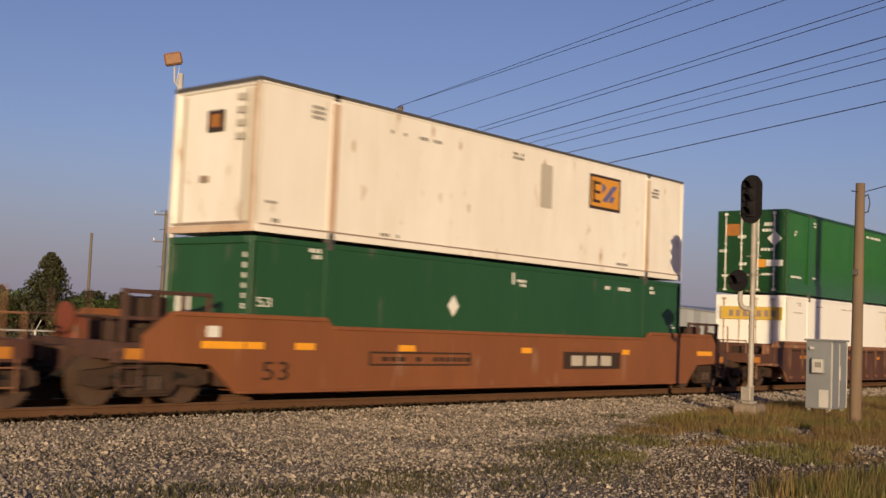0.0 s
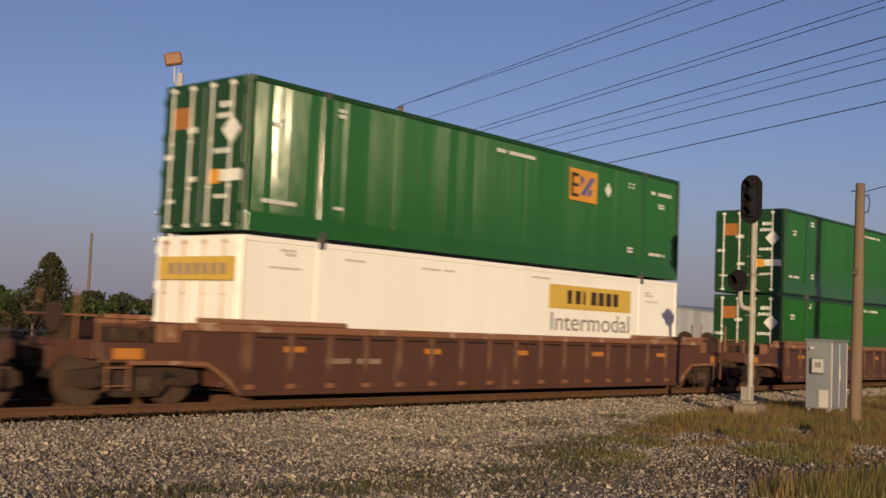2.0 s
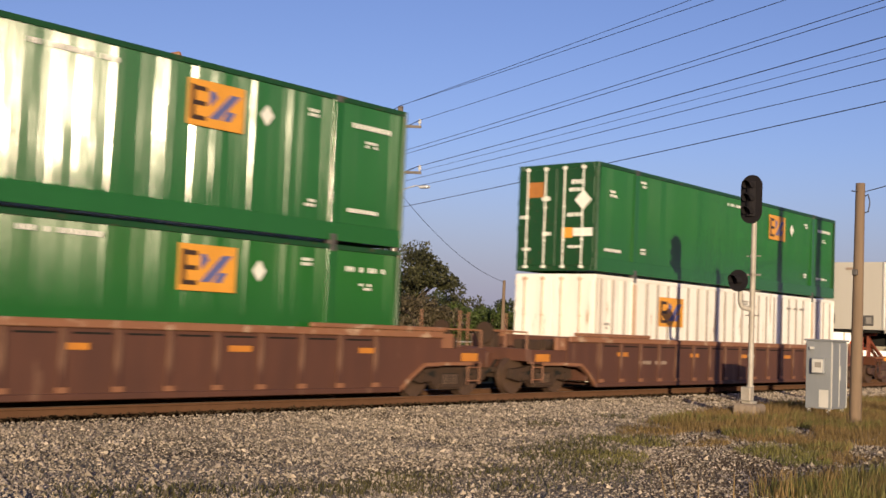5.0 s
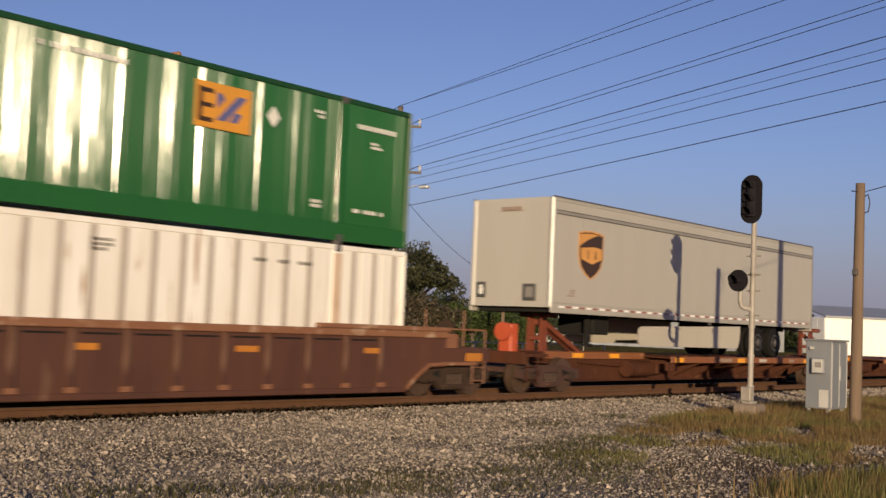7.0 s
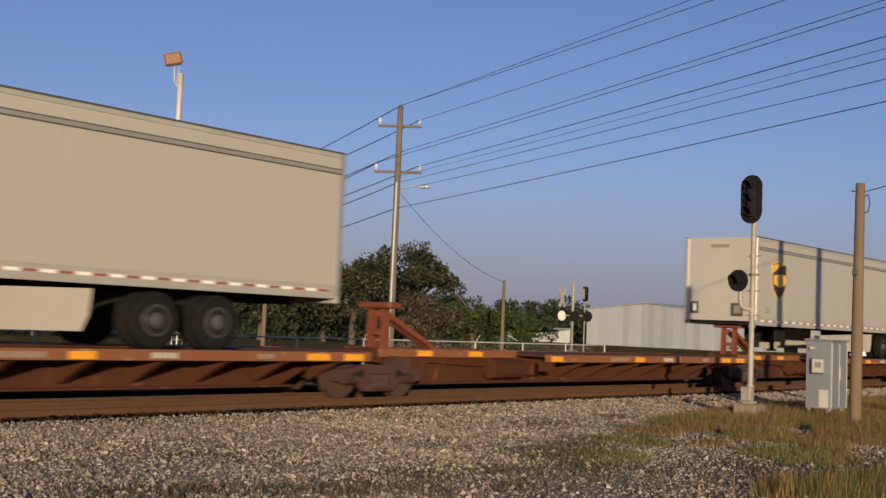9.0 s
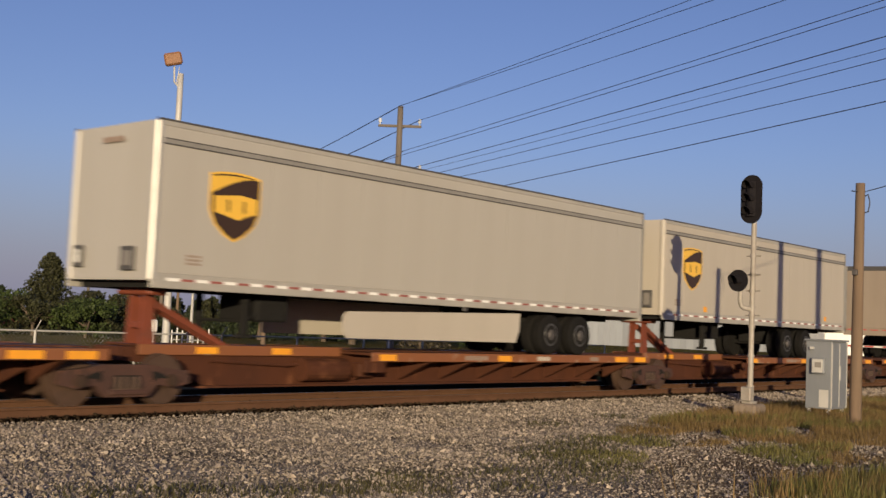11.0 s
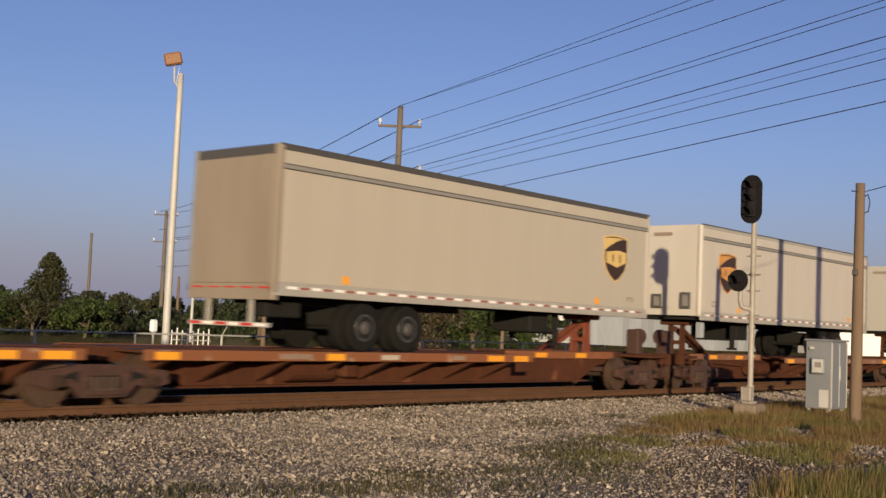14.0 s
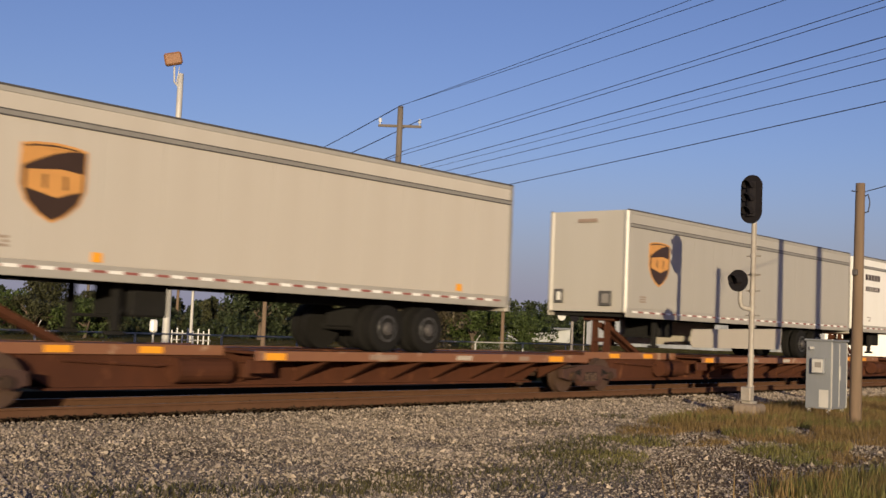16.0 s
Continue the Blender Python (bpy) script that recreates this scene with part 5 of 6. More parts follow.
def tufted(n, zone_x, zone_y, zone, spread, seed):
    r = np.random.default_rng(seed)
    c = np.stack([r.uniform(*zone_x, n), r.uniform(*zone_y, n)], 1)
    c = c[inside(c[:, 0], c[:, 1], zone)]
    k = r.integers(14, 40, len(c))
    xy = np.repeat(c, k, 0) + r.normal(0, spread, (k.sum(), 2))
    tall = np.repeat(r.uniform(0.55, 1.25, len(c)), k) * r.uniform(0.5, 1.2, k.sum())
    return xy, tall


def build_grass():
    # dense fine straw, thinning to tufts at the gravel
    xy, tall = tufted(9000, (11, 40), (4, 13.2), GRASS_ZONE, 0.13, 11)
    rise = 0.04 + 0.15 * np.clip((xy[:, 0] - 14) / 9, 0, 1)
    patchy = np.array([noise.noise((a * 0.5, b * 0.8, 2.0)) for a, b in xy])
    m = patchy > 0.5 - 0.95 * np.clip((xy[:, 0] - 13.5) / 9, 0, 1)
    blades(xy[m], (tall * rise)[m], 12, "dry_grass", M_GRASS, "dry straw-brown grass tufts in the gravel", 0.0034)
    xy, tall = tufted(6500, (11, 36), (4, 13), GRASS_ZONE, 0.15, 13)
    rise = 0.05 + 0.15 * np.clip((xy[:, 0] - 13) / 9, 0, 1)
    patchy = np.array([noise.noise((a * 0.4, b * 0.6, 7.0)) for a, b in xy])
    m = patchy > 0.3 - 0.2 * np.clip((xy[:, 0] - 12.5) / 8, 0, 1)
    blades(xy[m], (tall * rise)[m], 14, "weed_grass", M_GRASS_GREEN, "yellow-green weeds among dry grass", 0.0036)
    xy, tall = tufted(2200, (11, 30), (2, 6), GREEN_ZONE, 0.10, 15)
    blades(xy, tall * 0.20, 16, "verge_grass", M_GRASS_GREEN, "green verge grass with straw blades", 0.0034)
    xy, tall = tufted(700, (11, 30), (2, 6), GREEN_ZONE, 0.09, 17)
    blades(xy, tall * 0.25, 18, "verge_straw", M_GRASS, "pale straw blades in the green verge", 0.0034)
    # scattered low weeds in the gravel
    r = np.random.default_rng(19)
    spots = np.array([(10.5, 7.7), (8.7, 8.75), (6.5, 9.9), (14.4, 9.2), (17.3, 10.0), (8.85, 8.4), (16.2, 10.4), (15.2, 9.8), (12.4, 8.3), (18.8, 10.9), (20.5, 11.2), (7.3, 9.5), (21.0, 13.0), (17.8, 12.5), (13.4, 8.9), (13.1, 9.3), (15.0, 10.2), (14.1, 9.9), (16.6, 9.6), (9.3, 8.2), (7.9, 8.9), (6.9, 9.3), (12.9, 8.0), (11.4, 8.5), (9.9, 8.9), (11.9, 7.6)])
    xy = np.repeat(spots, 260, 0) + r.normal(0, 1, (len(spots) * 260, 2)) * np.array([0.34, 0.26])
    blades(xy, r.uniform(0.02, 0.09, len(xy)), 20, "gravel_weeds", M_WEED, "low dull olive weeds in the gravel", 0.006)
    # single tall stalks close to the viewer
    st = np.array([(11.25, 6.12), (11.15, 6.2), (11.85, 5.75), (12.05, 5.62), (11.5, 6.0)])
    blades(st, np.array([0.62, 0.5, 0.34, 0.45, 0.25]), 24, "grass_stalk", M_GRASS, "tall dry grass stalks standing alone", 0.005)


# ---- track ----
def build_track():
    track = thing("railway_track", 0, YC, 0, "rusty steel rails on weathered timber ties in ballast", "track", kind="structure")
    prof = [(-.075, -.185), (.075, -.185), (.075, -.17), (.02, -.15), (.010, -.12), (.010, -.05), (.037, -.04), (.037, -.006), (.03, -.001), (-.03, -.001), (-.037, -.006), (-.037, -.04), (-.010, -.05), (-.010, -.12), (-.02, -.15), (-.075, -.17)]
    for s in (-1, 1):
        bm = B()
        rows = [[bm.verts.new((x, s * .755 + y, z)) for y, z in prof] for x in (-80, 600)]
        n = len(prof)
        for i in range(n):
            bm.faces.new((rows[0][i], rows[0][(i + 1) % n], rows[1][(i + 1) % n], rows[1][i]))
        rail = part("rail", bm, M_RAIL, track)
        part("rail_head", box(B(), -80, 600, s * .755 - .028, s * .755 + .028, -.001, .001), M_RAILTOP, track)
    tie = None
    for i in range(150):
        x = 2 + i * .5
        if tie is None:
            tie = part("tie", box(B(), -.115, .115, -1.32, 1.32, -.36, -.182, .015), M_TIE, track)
            tie.matrix_basis = pose(x, 0, 0)
        else:
            again(tie, track, x + random.uniform(-.02, .02), random.uniform(-.06, .06), random.uniform(-.006, .004), random.uniform(-1, 1))
    bm = B()
    for i in range(150):
        x = 78 + i * 1.0
        box(bm, x - .115, x + .115, -1.32, 1.32, -.36, -.184)
    tagged(part("far_ties", bm, M_TIE, track), kind="stuff")
    for s in (-1, 1):
        plate = None
        for i in range(100):
            x = 2 + i * .5
            if plate is None:
                plate = part("tie_plate", box(B(), -.09, .09, s * .755 - .17, s * .755 + .17, -.186, -.172, .004), M_RAIL, track)
                plate.matrix_basis = pose(x, 0, 0)
            else:
                again(plate, track, x)


# ---- wayside signal, cabinet, poles ----
def build_signal():
    s = thing("railway_signal", 24.26, 11.45, GROUND, "silver mast signal with black three-lamp and one-lamp heads", "signal")
    bm = B()
    box(bm, -.30, .30, -.28, .28, -.1, .30, .05)
    part("foundation", bm, M_CONCRETE, s, "rough concrete foundation block")
    bm = B()
    box(bm, -.13, .13, -.13, .13, .30, .36, .01)
    box(bm, -.22, -.02, -.12, .12, .36, .68, .02)
    tube(bm, (.03, 0, .34), (.03, 0, .72), .085, seg=14)
    part("base_casting", bm, M_SILVER, s)
    bm = B()
    tube(bm, (.03, 0, .5), (.03, 0, 2.5), .066, .062, 14)
    tube(bm, (.03, 0, 2.5), (.03, 0, 4.42), .058, .055, 14)
    for z in (1.35, 2.02, 2.46):
        tube(bm, (.03, 0, z), (.03, 0, z + .06), .08, seg=14)
    part("mast", bm, M_SILVER, s, smooth=False)
    # the heads face down the line
    fx, fy = -0.99, 0.12
    face = Vector((fx, fy, 0)).normalized()
    side = Vector((-face.y, face.x, 0))

    def plate(bm, c, w, h, round_):
        pts = []
        for i in range(32):
            a = 2 * math.pi * i / 32
            u, v = math.cos(a) * w, math.sin(a) * w
            pts.append((u, v + (h - w) * (1 if math.sin(a) > 0 else -1)))
        f0 = [bm.verts.new(c + side * u + Vector((0, 0, v)) + face * .02) for u, v in pts]
        f1 = [bm.verts.new(c + side * u + Vector((0, 0, v)) - face * .02) for u, v in pts]
        bm.faces.new(f0)
        bm.faces.new(f1[::-1])
        for i in range(32):
            bm.faces.new((f0[i], f1[i], f1[(i + 1) % 32], f0[(i + 1) % 32]))

    def hood(c, r, parent):
        bm = B()
        seg = 14
        for k in range(seg):
            a0, a1 = math.radians(-25 + 230 * k / seg), math.radians(-25 + 230 * (k + 1) / seg)
            ring = []
            for a in (a0, a1):
                reach = .30 - .14 * (1 - math.sin(a)) / 2
                for rr in (r, r + .008):
                    base = c + side * (math.cos(a) * rr) + Vector((0, 0, math.sin(a) * rr))
                    ring.append((base, base + face * reach))
            (a_in, a_in2), (a_out, a_out2), (b_in, b_in2), (b_out, b_out2) = ring
            q = [bm.verts.new(p) for p in (a_in, a_in2, b_in2, b_in, a_out, a_out2, b_out2, b_out)]
            for ix in ((0, 1, 2, 3), (7, 6, 5, 4), (1, 5, 6, 2)):
                bm.faces.new([q[i] for i in ix])
        bmesh.ops.remove_doubles(bm, verts=bm.verts, dist=1e-5)
        part("hood", bm, M_SIGNAL, parent)
        bm = B()
        tube(bm, c + face * .02, c + face * .045, r * .9, r * .8, 18)
        part("lens", bm, M_LENS, parent)

    c = Vector((.02, 0, 4.96)) + face * .12
    bm = B()
    plate(bm, c, .272, .56, True)
    head = part("upper_head", bm, M_SIGNAL, s, "black oval signal head with three unlit lamps")
    bm = B()
    tube(bm, c - face * .02 - Vector((0, 0, .4)), c - face * .02 + Vector((0, 0, .4)), .13, seg=12)
    part("lamp_case", bm, M_SIGNAL, head)
    for z in (.30, 0, -.30):
        hood(c + Vector((0, 0, z)), .105, head)
    c = Vector((-.17, .2, 3.08)) + face * .1
    bm = B()
    plate(bm, c, .25, .25, True)
    low = part("lower_head", bm, M_SIGNAL, s, "round black signal head with one unlit lamp")
    hood(c, .115, low)
    bm = B()
    tube(bm, c - face * .02, c - face * .22, .15, .12, 16)
    part("lamp_case", bm, M_SIGNAL, low)
    e = c - face * .1
    pts = [e + Vector((0, 0, -.14)), e + Vector((0, 0, -.48)), e + Vector((.04, -.03, -.60)), Vector((.03, 0, 2.43))]
    part("bracket_pipe", chain(B(), pts, .055, 12), M_SILVER, s)
    for z in (3.66, 3.24, 3.22, 2.86, 2.3):
        bm = B()
        tube(bm, (.03 - side.x * .17, -side.y * .17, z), (.03 + side.x * .2, side.y * .2, z), .014, seg=6)
        tube(bm, (.03, 0, z - .04), (.03, 0, z + .04), .07, seg=12)
        part("step_clamp", bm, M_SILVER, s)
    bm = B()
    for d in (-.05,):
        tube(bm, (.11, -.02, 2.5), (.11, -.02, 4.5), .014, seg=6)
    part("cable_conduit", bm, M_SILVER, s)


def build_cabinet():
    c = thing("relay_cabinet", 26.72, 10.55, GROUND, "grey galvanised relay cabinet standing on short legs in grass", "cabinet")
    w, d, h = .98, .62, 1.78
    part("body", box(B(), 0, w, 0, d, .16, h, .012), M_CABINET, c)
    part("roof", box(B(), -.04, w + .04, -.05, d + .04, h, h + .05, .015), M_CABINET, c)
    for x in (0.03, w - .11):
        for y in (.03, d - .11):
            part("leg", box(B(), x, x + .08, y, y + .08, -.02, .16), M_GALV, c)
    for k in (0, 1):
        door = part("door", box(B(), .03 + k * .47, .48 + k * .47, -.018, 0, .22, h - .05, .006), M_CABINET, c)
        part("hinge_strip", box(B(), .018 + k * .93, .034 + k * .93, -.03, -.004, .24, h - .07), M_GALV, door)
    part("door_handle", box(B(), .44, .52, -.05, -.018, .85, 1.2, .01), M_GALV, c)
    part("seam_strip", box(B(), .47, .49, -.03, -.018, .22, h - .05), M_GALV, c)
    part("meter_box", box(B(), -.13, 0, .12, .44, 1.0, 1.38, .02), M_CABINET, c, "small meter box on the side")
    part("meter_lid", box(B(), -.145, -.13, .15, .41, 1.03, 1.35, .01), M_GALV, c)
    part("name_plate", box(B(), -.006, 0, .05, .28, .2, .62), M_GALV, c)
    for x in (.0, w - .03):
        part("corner_trim", box(B(), x, x + .03, -.024, -.004, .18, h - .02), M_STEELTRIM, c)
    part("meter_window", box(B(), -.152, -.145, .18, .34, 1.15, 1.28, .005), M_MARK, c)
    part("top_bracket", box(B(), -.08, .0, .42, .5, 1.58, 1.64), M_GALV, c)


def pole_thing(name, x, y, top, r, mat, label, lean=(0, 0), group=""):
    p = thing(name, x, y, GROUND, label, "pole", group)
    bm = B()
    n = 7
    pts = [Vector((lean[0] * i / n, lean[1] * i / n, -.3 + (top - GROUND + .3) * i / n)) for i in range(n + 1)]
    seg = 12
    rings = []
    for i, q in enumerate(pts):
        rr = r * (1.12 - .3 * i / n)
        rings.append([bm.verts.new(q + Vector((rr * math.cos(2 * math.pi * k / seg), rr * math.sin(2 * math.pi * k / seg), 0))) for k in range(seg)])
    for a, b in zip(rings, rings[1:]):
        for k in range(seg):
            bm.faces.new((a[k], a[(k + 1) % seg], b[(k + 1) % seg], b[k]))
    bm.faces.new(rings[-1])
    part("shaft", bm, mat, p, smooth=True)
    return p


def cable(name, p, q, sag, r, label, seg=22):
    p, q = Vector(p), Vector(q)
    cu = bpy.data.curves.new(name, "CURVE")
    cu.dimensions, cu.bevel_depth, cu.bevel_resolution = "3D", r, 1
    sp = cu.splines.new("POLY")
    sp.points.add(seg)
    for i in range(seg + 1):
        f = i / seg
        v = p.lerp(q, f) - Vector((0, 0, sag * 4 * f * (1 - f)))
        sp.points[i].co = (*v, 1)
    tmp = new(name, cu)
    me = bpy.data.meshes.new_from_object(tmp.evaluated_get(bpy.context.evaluated_depsgraph_get()))
    bpy.data.objects.remove(tmp)
    me.materials.clear()
    me.materials.append(M_WIRE)
    return tagged(new(name, me), label, "cable", "overhead cables")


LINE_POLE = (39.95, 37.35)
ROAD_POLE = (26.85, 4.46)
FAR_POLE = (69.9, 97.8)


def crossarm(p, z, half, way, mat):
    bm = B()
    w = Vector((*way, 0)).normalized()
    n = Vector((-w.y, w.x, 0))
    a, b = -w * half, w * half
    for k in range(1):
        vs = []
        for s, u in ((-1, a), (1, b)):
            for dn, dz in ((-.05, -.06), (.05, -.06), (.05, .06), (-.05, .06)):
                vs.append(bm.verts.new(u + n * dn + Vector((0, 0, z + dz))))
        for q in ((0, 1, 2, 3), (7, 6, 5, 4), (0, 4, 5, 1), (1, 5, 6, 2), (2, 6, 7, 3), (3, 7, 4, 0)):
            bm.faces.new([vs[i] for i in q])
    arm = part("crossarm", bm, mat, p)
    for f in (-.92, .92):
        bm = B()
        u = w * half * f
        tube(bm, u + Vector((0, 0, z + .06)), u + Vector((0, 0, z + .16)), .03, seg=8)
        tube(bm, u + Vector((0, 0, z + .16)), u + Vector((0, 0, z + .36)), .09, .07, 10)
        part("insulator", bm, M_INSULATOR, arm)
    return arm


def build_poles():
    # pole beside the cabinet
    p = pole_thing("timber_pole", 23.92, 8.91, 4.97, .118, M_POLE, "short weathered brown timber pole beside the cabinet", (.03, -.02))
    bm = B()
    chain(bm, [(.10, -.05, 4.88), (.22, -.12, 4.95), (.27, -.14, 4.78), (.24, -.12, 4.58), (.13, -.08, 4.55)], .012, 6)
    part("wire_loop", bm, M_WIRE, p)
    part("pole_bolt", tube(B(), (-.24, .06, 4.98), (.2, -.06, 4.98), .012, seg=6), M_WIRE, p)
    bm = B()
    box(bm, -.19, -.1, -.05, .05, 3.2, 3.32, .01)
    part("bracket", bm, M_CASTING, p)
    cable("service_wire", (24.05, 8.83, 4.8), (26.6, 7.2, 5.9), .05, .011, "thin black service wire from the timber pole")
    # poles of the overhead line; the road-side ones stand beyond the view
    p = pole_thing("utility_pole", *LINE_POLE, 12.15, .17, M_POLE_GREY, "tall grey timber utility pole with two crossarms", (0, 0), "utility poles")
    crossarm(p, 11.38, 1.05, (.62, -.785), M_POLE_GREY)
    crossarm(p, 9.13, 1.15, (.62, -.785), M_POLE_GREY)
    for z in (12.12, 9.95):
        bm = B()
        tube(bm, (.0, 0, z - .12), (.0, 0, z + .05), .03, seg=8)
        tube(bm, (.0, 0, z + .05), (.0, 0, z + .22), .1, .07, 10)
        part("top_insulator", bm, M_INSULATOR, p)
    bm = B()
    chain(bm, [(-.2, -.1, -.2), (-.21, -.12, 3.2), (-.16, -.1, 6.6), (-.13, -.08, 8.6)], .05, 8)
    part("conduit", bm, M_GALV, p, "pale conduit up the pole")
    bm = B()
    chain(bm, [(0, -.1, 8.2), (.3, -.9, 8.45), (.35, -1.25, 8.42)], .03, 8)
    box(bm, .2, .5, -1.75, -1.2, 8.30, 8.44, .05)
    part("street_light", bm, M_INSULATOR, p, "pale street light on an arm")
    q = pole_thing("utility_pole", *ROAD_POLE, 12.7, .17, M_POLE_GREY, "tall grey timber utility pole beside the road", (0, 0), "utility poles")
    crossarm(q, 11.3, 1.1, (1, .2), M_POLE_GREY)
    crossarm(q, 9.7, 1.1, (1, .2), M_POLE_GREY)
    pole_thing("timber_pole", 26.6, 7.2, 9.2, .15, M_POLE, "plain brown timber pole beside the road")
    r = pole_thing("utility_pole", *FAR_POLE, 12.2, .2, M_POLE_GREY, "distant grey utility pole with crossarms", (0, 0), "utility poles")
    crossarm(r, 12.0, 1.2, (.82, -.57), M_POLE_GREY)
    crossarm(r, 9.2, 1.2, (.82, -.57), M_POLE_GREY)
    pole_thing("utility_pole", 83.3, 132.8, 11.9, .2, M_POLE_GREY, "far thin utility pole above the trees", (0, 0), "utility poles")
    pole_thing("lamp_pole", 46.2, 61.2, 5.9, .10, M_GALV, "thin pale metal pole among the trees")
    pole_thing("timber_pole", 46.0, 53.7, 5.1, .14, M_POLE, "reddish brown timber pole near the fence")
    pole_thing("timber_pole", 91.2, 124.0, 6.6, .2, M_POLE, "dark far pole behind the trees")
    k = pole_thing("timber_pole", 63.6, 48.7, 4.95, .13, M_POLE, "brown timber service pole by the field")
    pole_thing("utility_pole", 36.3, 73.4, 5.0, .06, M_GALV, "thin pale pole in the shrubs")
    # cables: ten run from the line pole over the track to the road-side pole
    ends = [((39.76, 37.22, 12.13), (26.65, 4.44, 12.42)), ((39.76, 37.3, 12.13), (26.68, 4.44, 12.0)), ((40.42, 36.52, 11.47), (26.73, 4.45, 11.42)), ((40.05, 37.1, 9.97), (26.79, 4.46, 10.63)), ((39.35, 38.0, 9.4), (26.81, 4.46, 10.44)), ((40.5, 36.6, 9.22), (26.87, 4.47, 9.68)), ((39.98, 37.32, 8.72), (26.89, 4.47, 9.34)), ((39.97, 37.37, 8.4), (26.91, 4.48, 9.09)), ((39.98, 37.39, 8.03), (26.96, 4.48, 8.53)), ((40.01, 37.45, 7.16), (27.0, 4.49, 8.01))]
    for i, (a, b) in enumerate(ends):
        thick = .008 if i == 6 else (.014 if i in (9, 5) else .011)
        cable("overhead_cable", a, b, .06, thick, "thin dark overhead cable crossing above the track")
    for i, ((a, _), dz) in enumerate(zip(ends, (0, .1, 0, 0, .1, 0, 0, 0, 0, 0))):
        if i in (0, 2, 3, 4, 5, 7, 9):
            fz = (12.1, 0, 12.1, 10.2, 9.3, 9.3, 0, 8.0, 0, 6.4)[i]
            cable("overhead_cable", a, (FAR_POLE[0] + (i % 3 - 1) * .8, FAR_POLE[1], fz), .8, .022, "thin dark overhead cable running off to a far pole")
    cable("service_wire", (40.0, 37.4, 8.1), (63.6, 48.7, 4.85), .7, .014, "thin slack service wire to a small pole")
    # floodlight pole
    p = pole_thing("floodlight_pole", 32.74, 45.3, 13.25, .17, M_GALV, "tall pale metal pole with a brown floodlight on top")
    w = Vector((-.63, .0, .76))
    bm = B()
    chain(bm, [(-.02, .02, 12.75), (-.28, .1, 13.0), (-.33, .1, 13.75)], .045, 8)
    chain(bm, [(-.1, 0, 13.75), (-.2, .05, 12.9), (-.05, 0, 12.65)], .02, 6)
    arm = part("bracket_arm", bm, M_GALV, p)
    bm = B()
    m = pose(-.42, .1, 14.1, 8, -14, -38)
    box(bm, -.42, .42, -.32, .32, -.3, .3, .08)
    bmesh.ops.transform(bm, matrix=m, verts=bm.verts)
    part("floodlight", bm, M_FLOOD, p, "brown boxy floodlight housing")
    bm = B()
    box(bm, -.34, .34, .318, .335, -.22, .22, .0)
    bmesh.ops.transform(bm, matrix=m, verts=bm.verts)
    part("floodlight_glass", bm, M_LENS, p)


# ---- past the track: fence, crossing, sheds, parked cars ----
def build_fence():
    f = thing("chain_link_fence", 6, 25.3, GROUND, "low galvanised chain-link fence with angled barb arms", "fence")
    L, h = 34.0, 1.24
    for i in range(13):
        x = i * L / 12
        post = part("post", tube(B(), (x, 0, -.1), (x, 0, h + .02), .032, seg=8), M_GALV, f)
        if i % 2:
            bm = B()
            chain(bm, [(x, 0, h), (x + .03, -.18, h + .26)], .014, 6)
            part("barb_arm", bm, M_GALV, post)
    part("top_rail", tube(B(), (0, 0, h), (L, 0, h), .022, seg=8), M_GALV, f)
    bm = B()
    step = .11
    n = int(L / step)
    for i in range(-11, n):
        for s in (1, -1):
            xa = i * step
            xb = xa + h * .8
            x0, x1 = (xa, xb) if s > 0 else (xb, xa)
            if 0 <= min(x0, x1) and max(x0, x1) <= L:
                a, b = Vector((x0, .03 + .004 * s, .02)), Vector((x1, .03 + .004 * s, h - .02))
                u = (b - a).normalized().cross(Vector((0, 1, 0))) * .0016
                q = [bm.verts.new(p) for p in (a - u, a + u, b + u, b - u)]
                bm.faces.new(q)
    tagged(part("mesh_wire", bm, M_GALV, f), kind="stuff")
    g = thing("picket_gate", 36.5, 50.0, GROUND, "small white picket gate near the floodlight pole", "gate")
    for i in range(8):
        part("picket", box(B(), i * .2, i * .2 + .07, -i * .19, -i * .19 + .04, -.1, .95 + .12 * (i % 2), .008), M_CLEAN, g)
    part("gate_rail", chain(B(), [(-.02, .03, .45), (1.5, -1.4, .45)], .03, 6), M_GALV, g)
    part("gate_rail", chain(B(), [(-.02, .03, .8), (1.5, -1.4, .8)], .03, 6), M_GALV, g)
    b = thing("utility_box", 31.64, 44.76, GROUND, "white utility box on a post under the floodlight", "box")
    part("post", tube(B(), (0, 0, -.1), (0, 0, 1.0), .05, seg=8), M_GALV, b)
    part("housing", box(B(), -.18, .18, -.14, .14, .9, 1.5, .08), M_CLEAN, b)


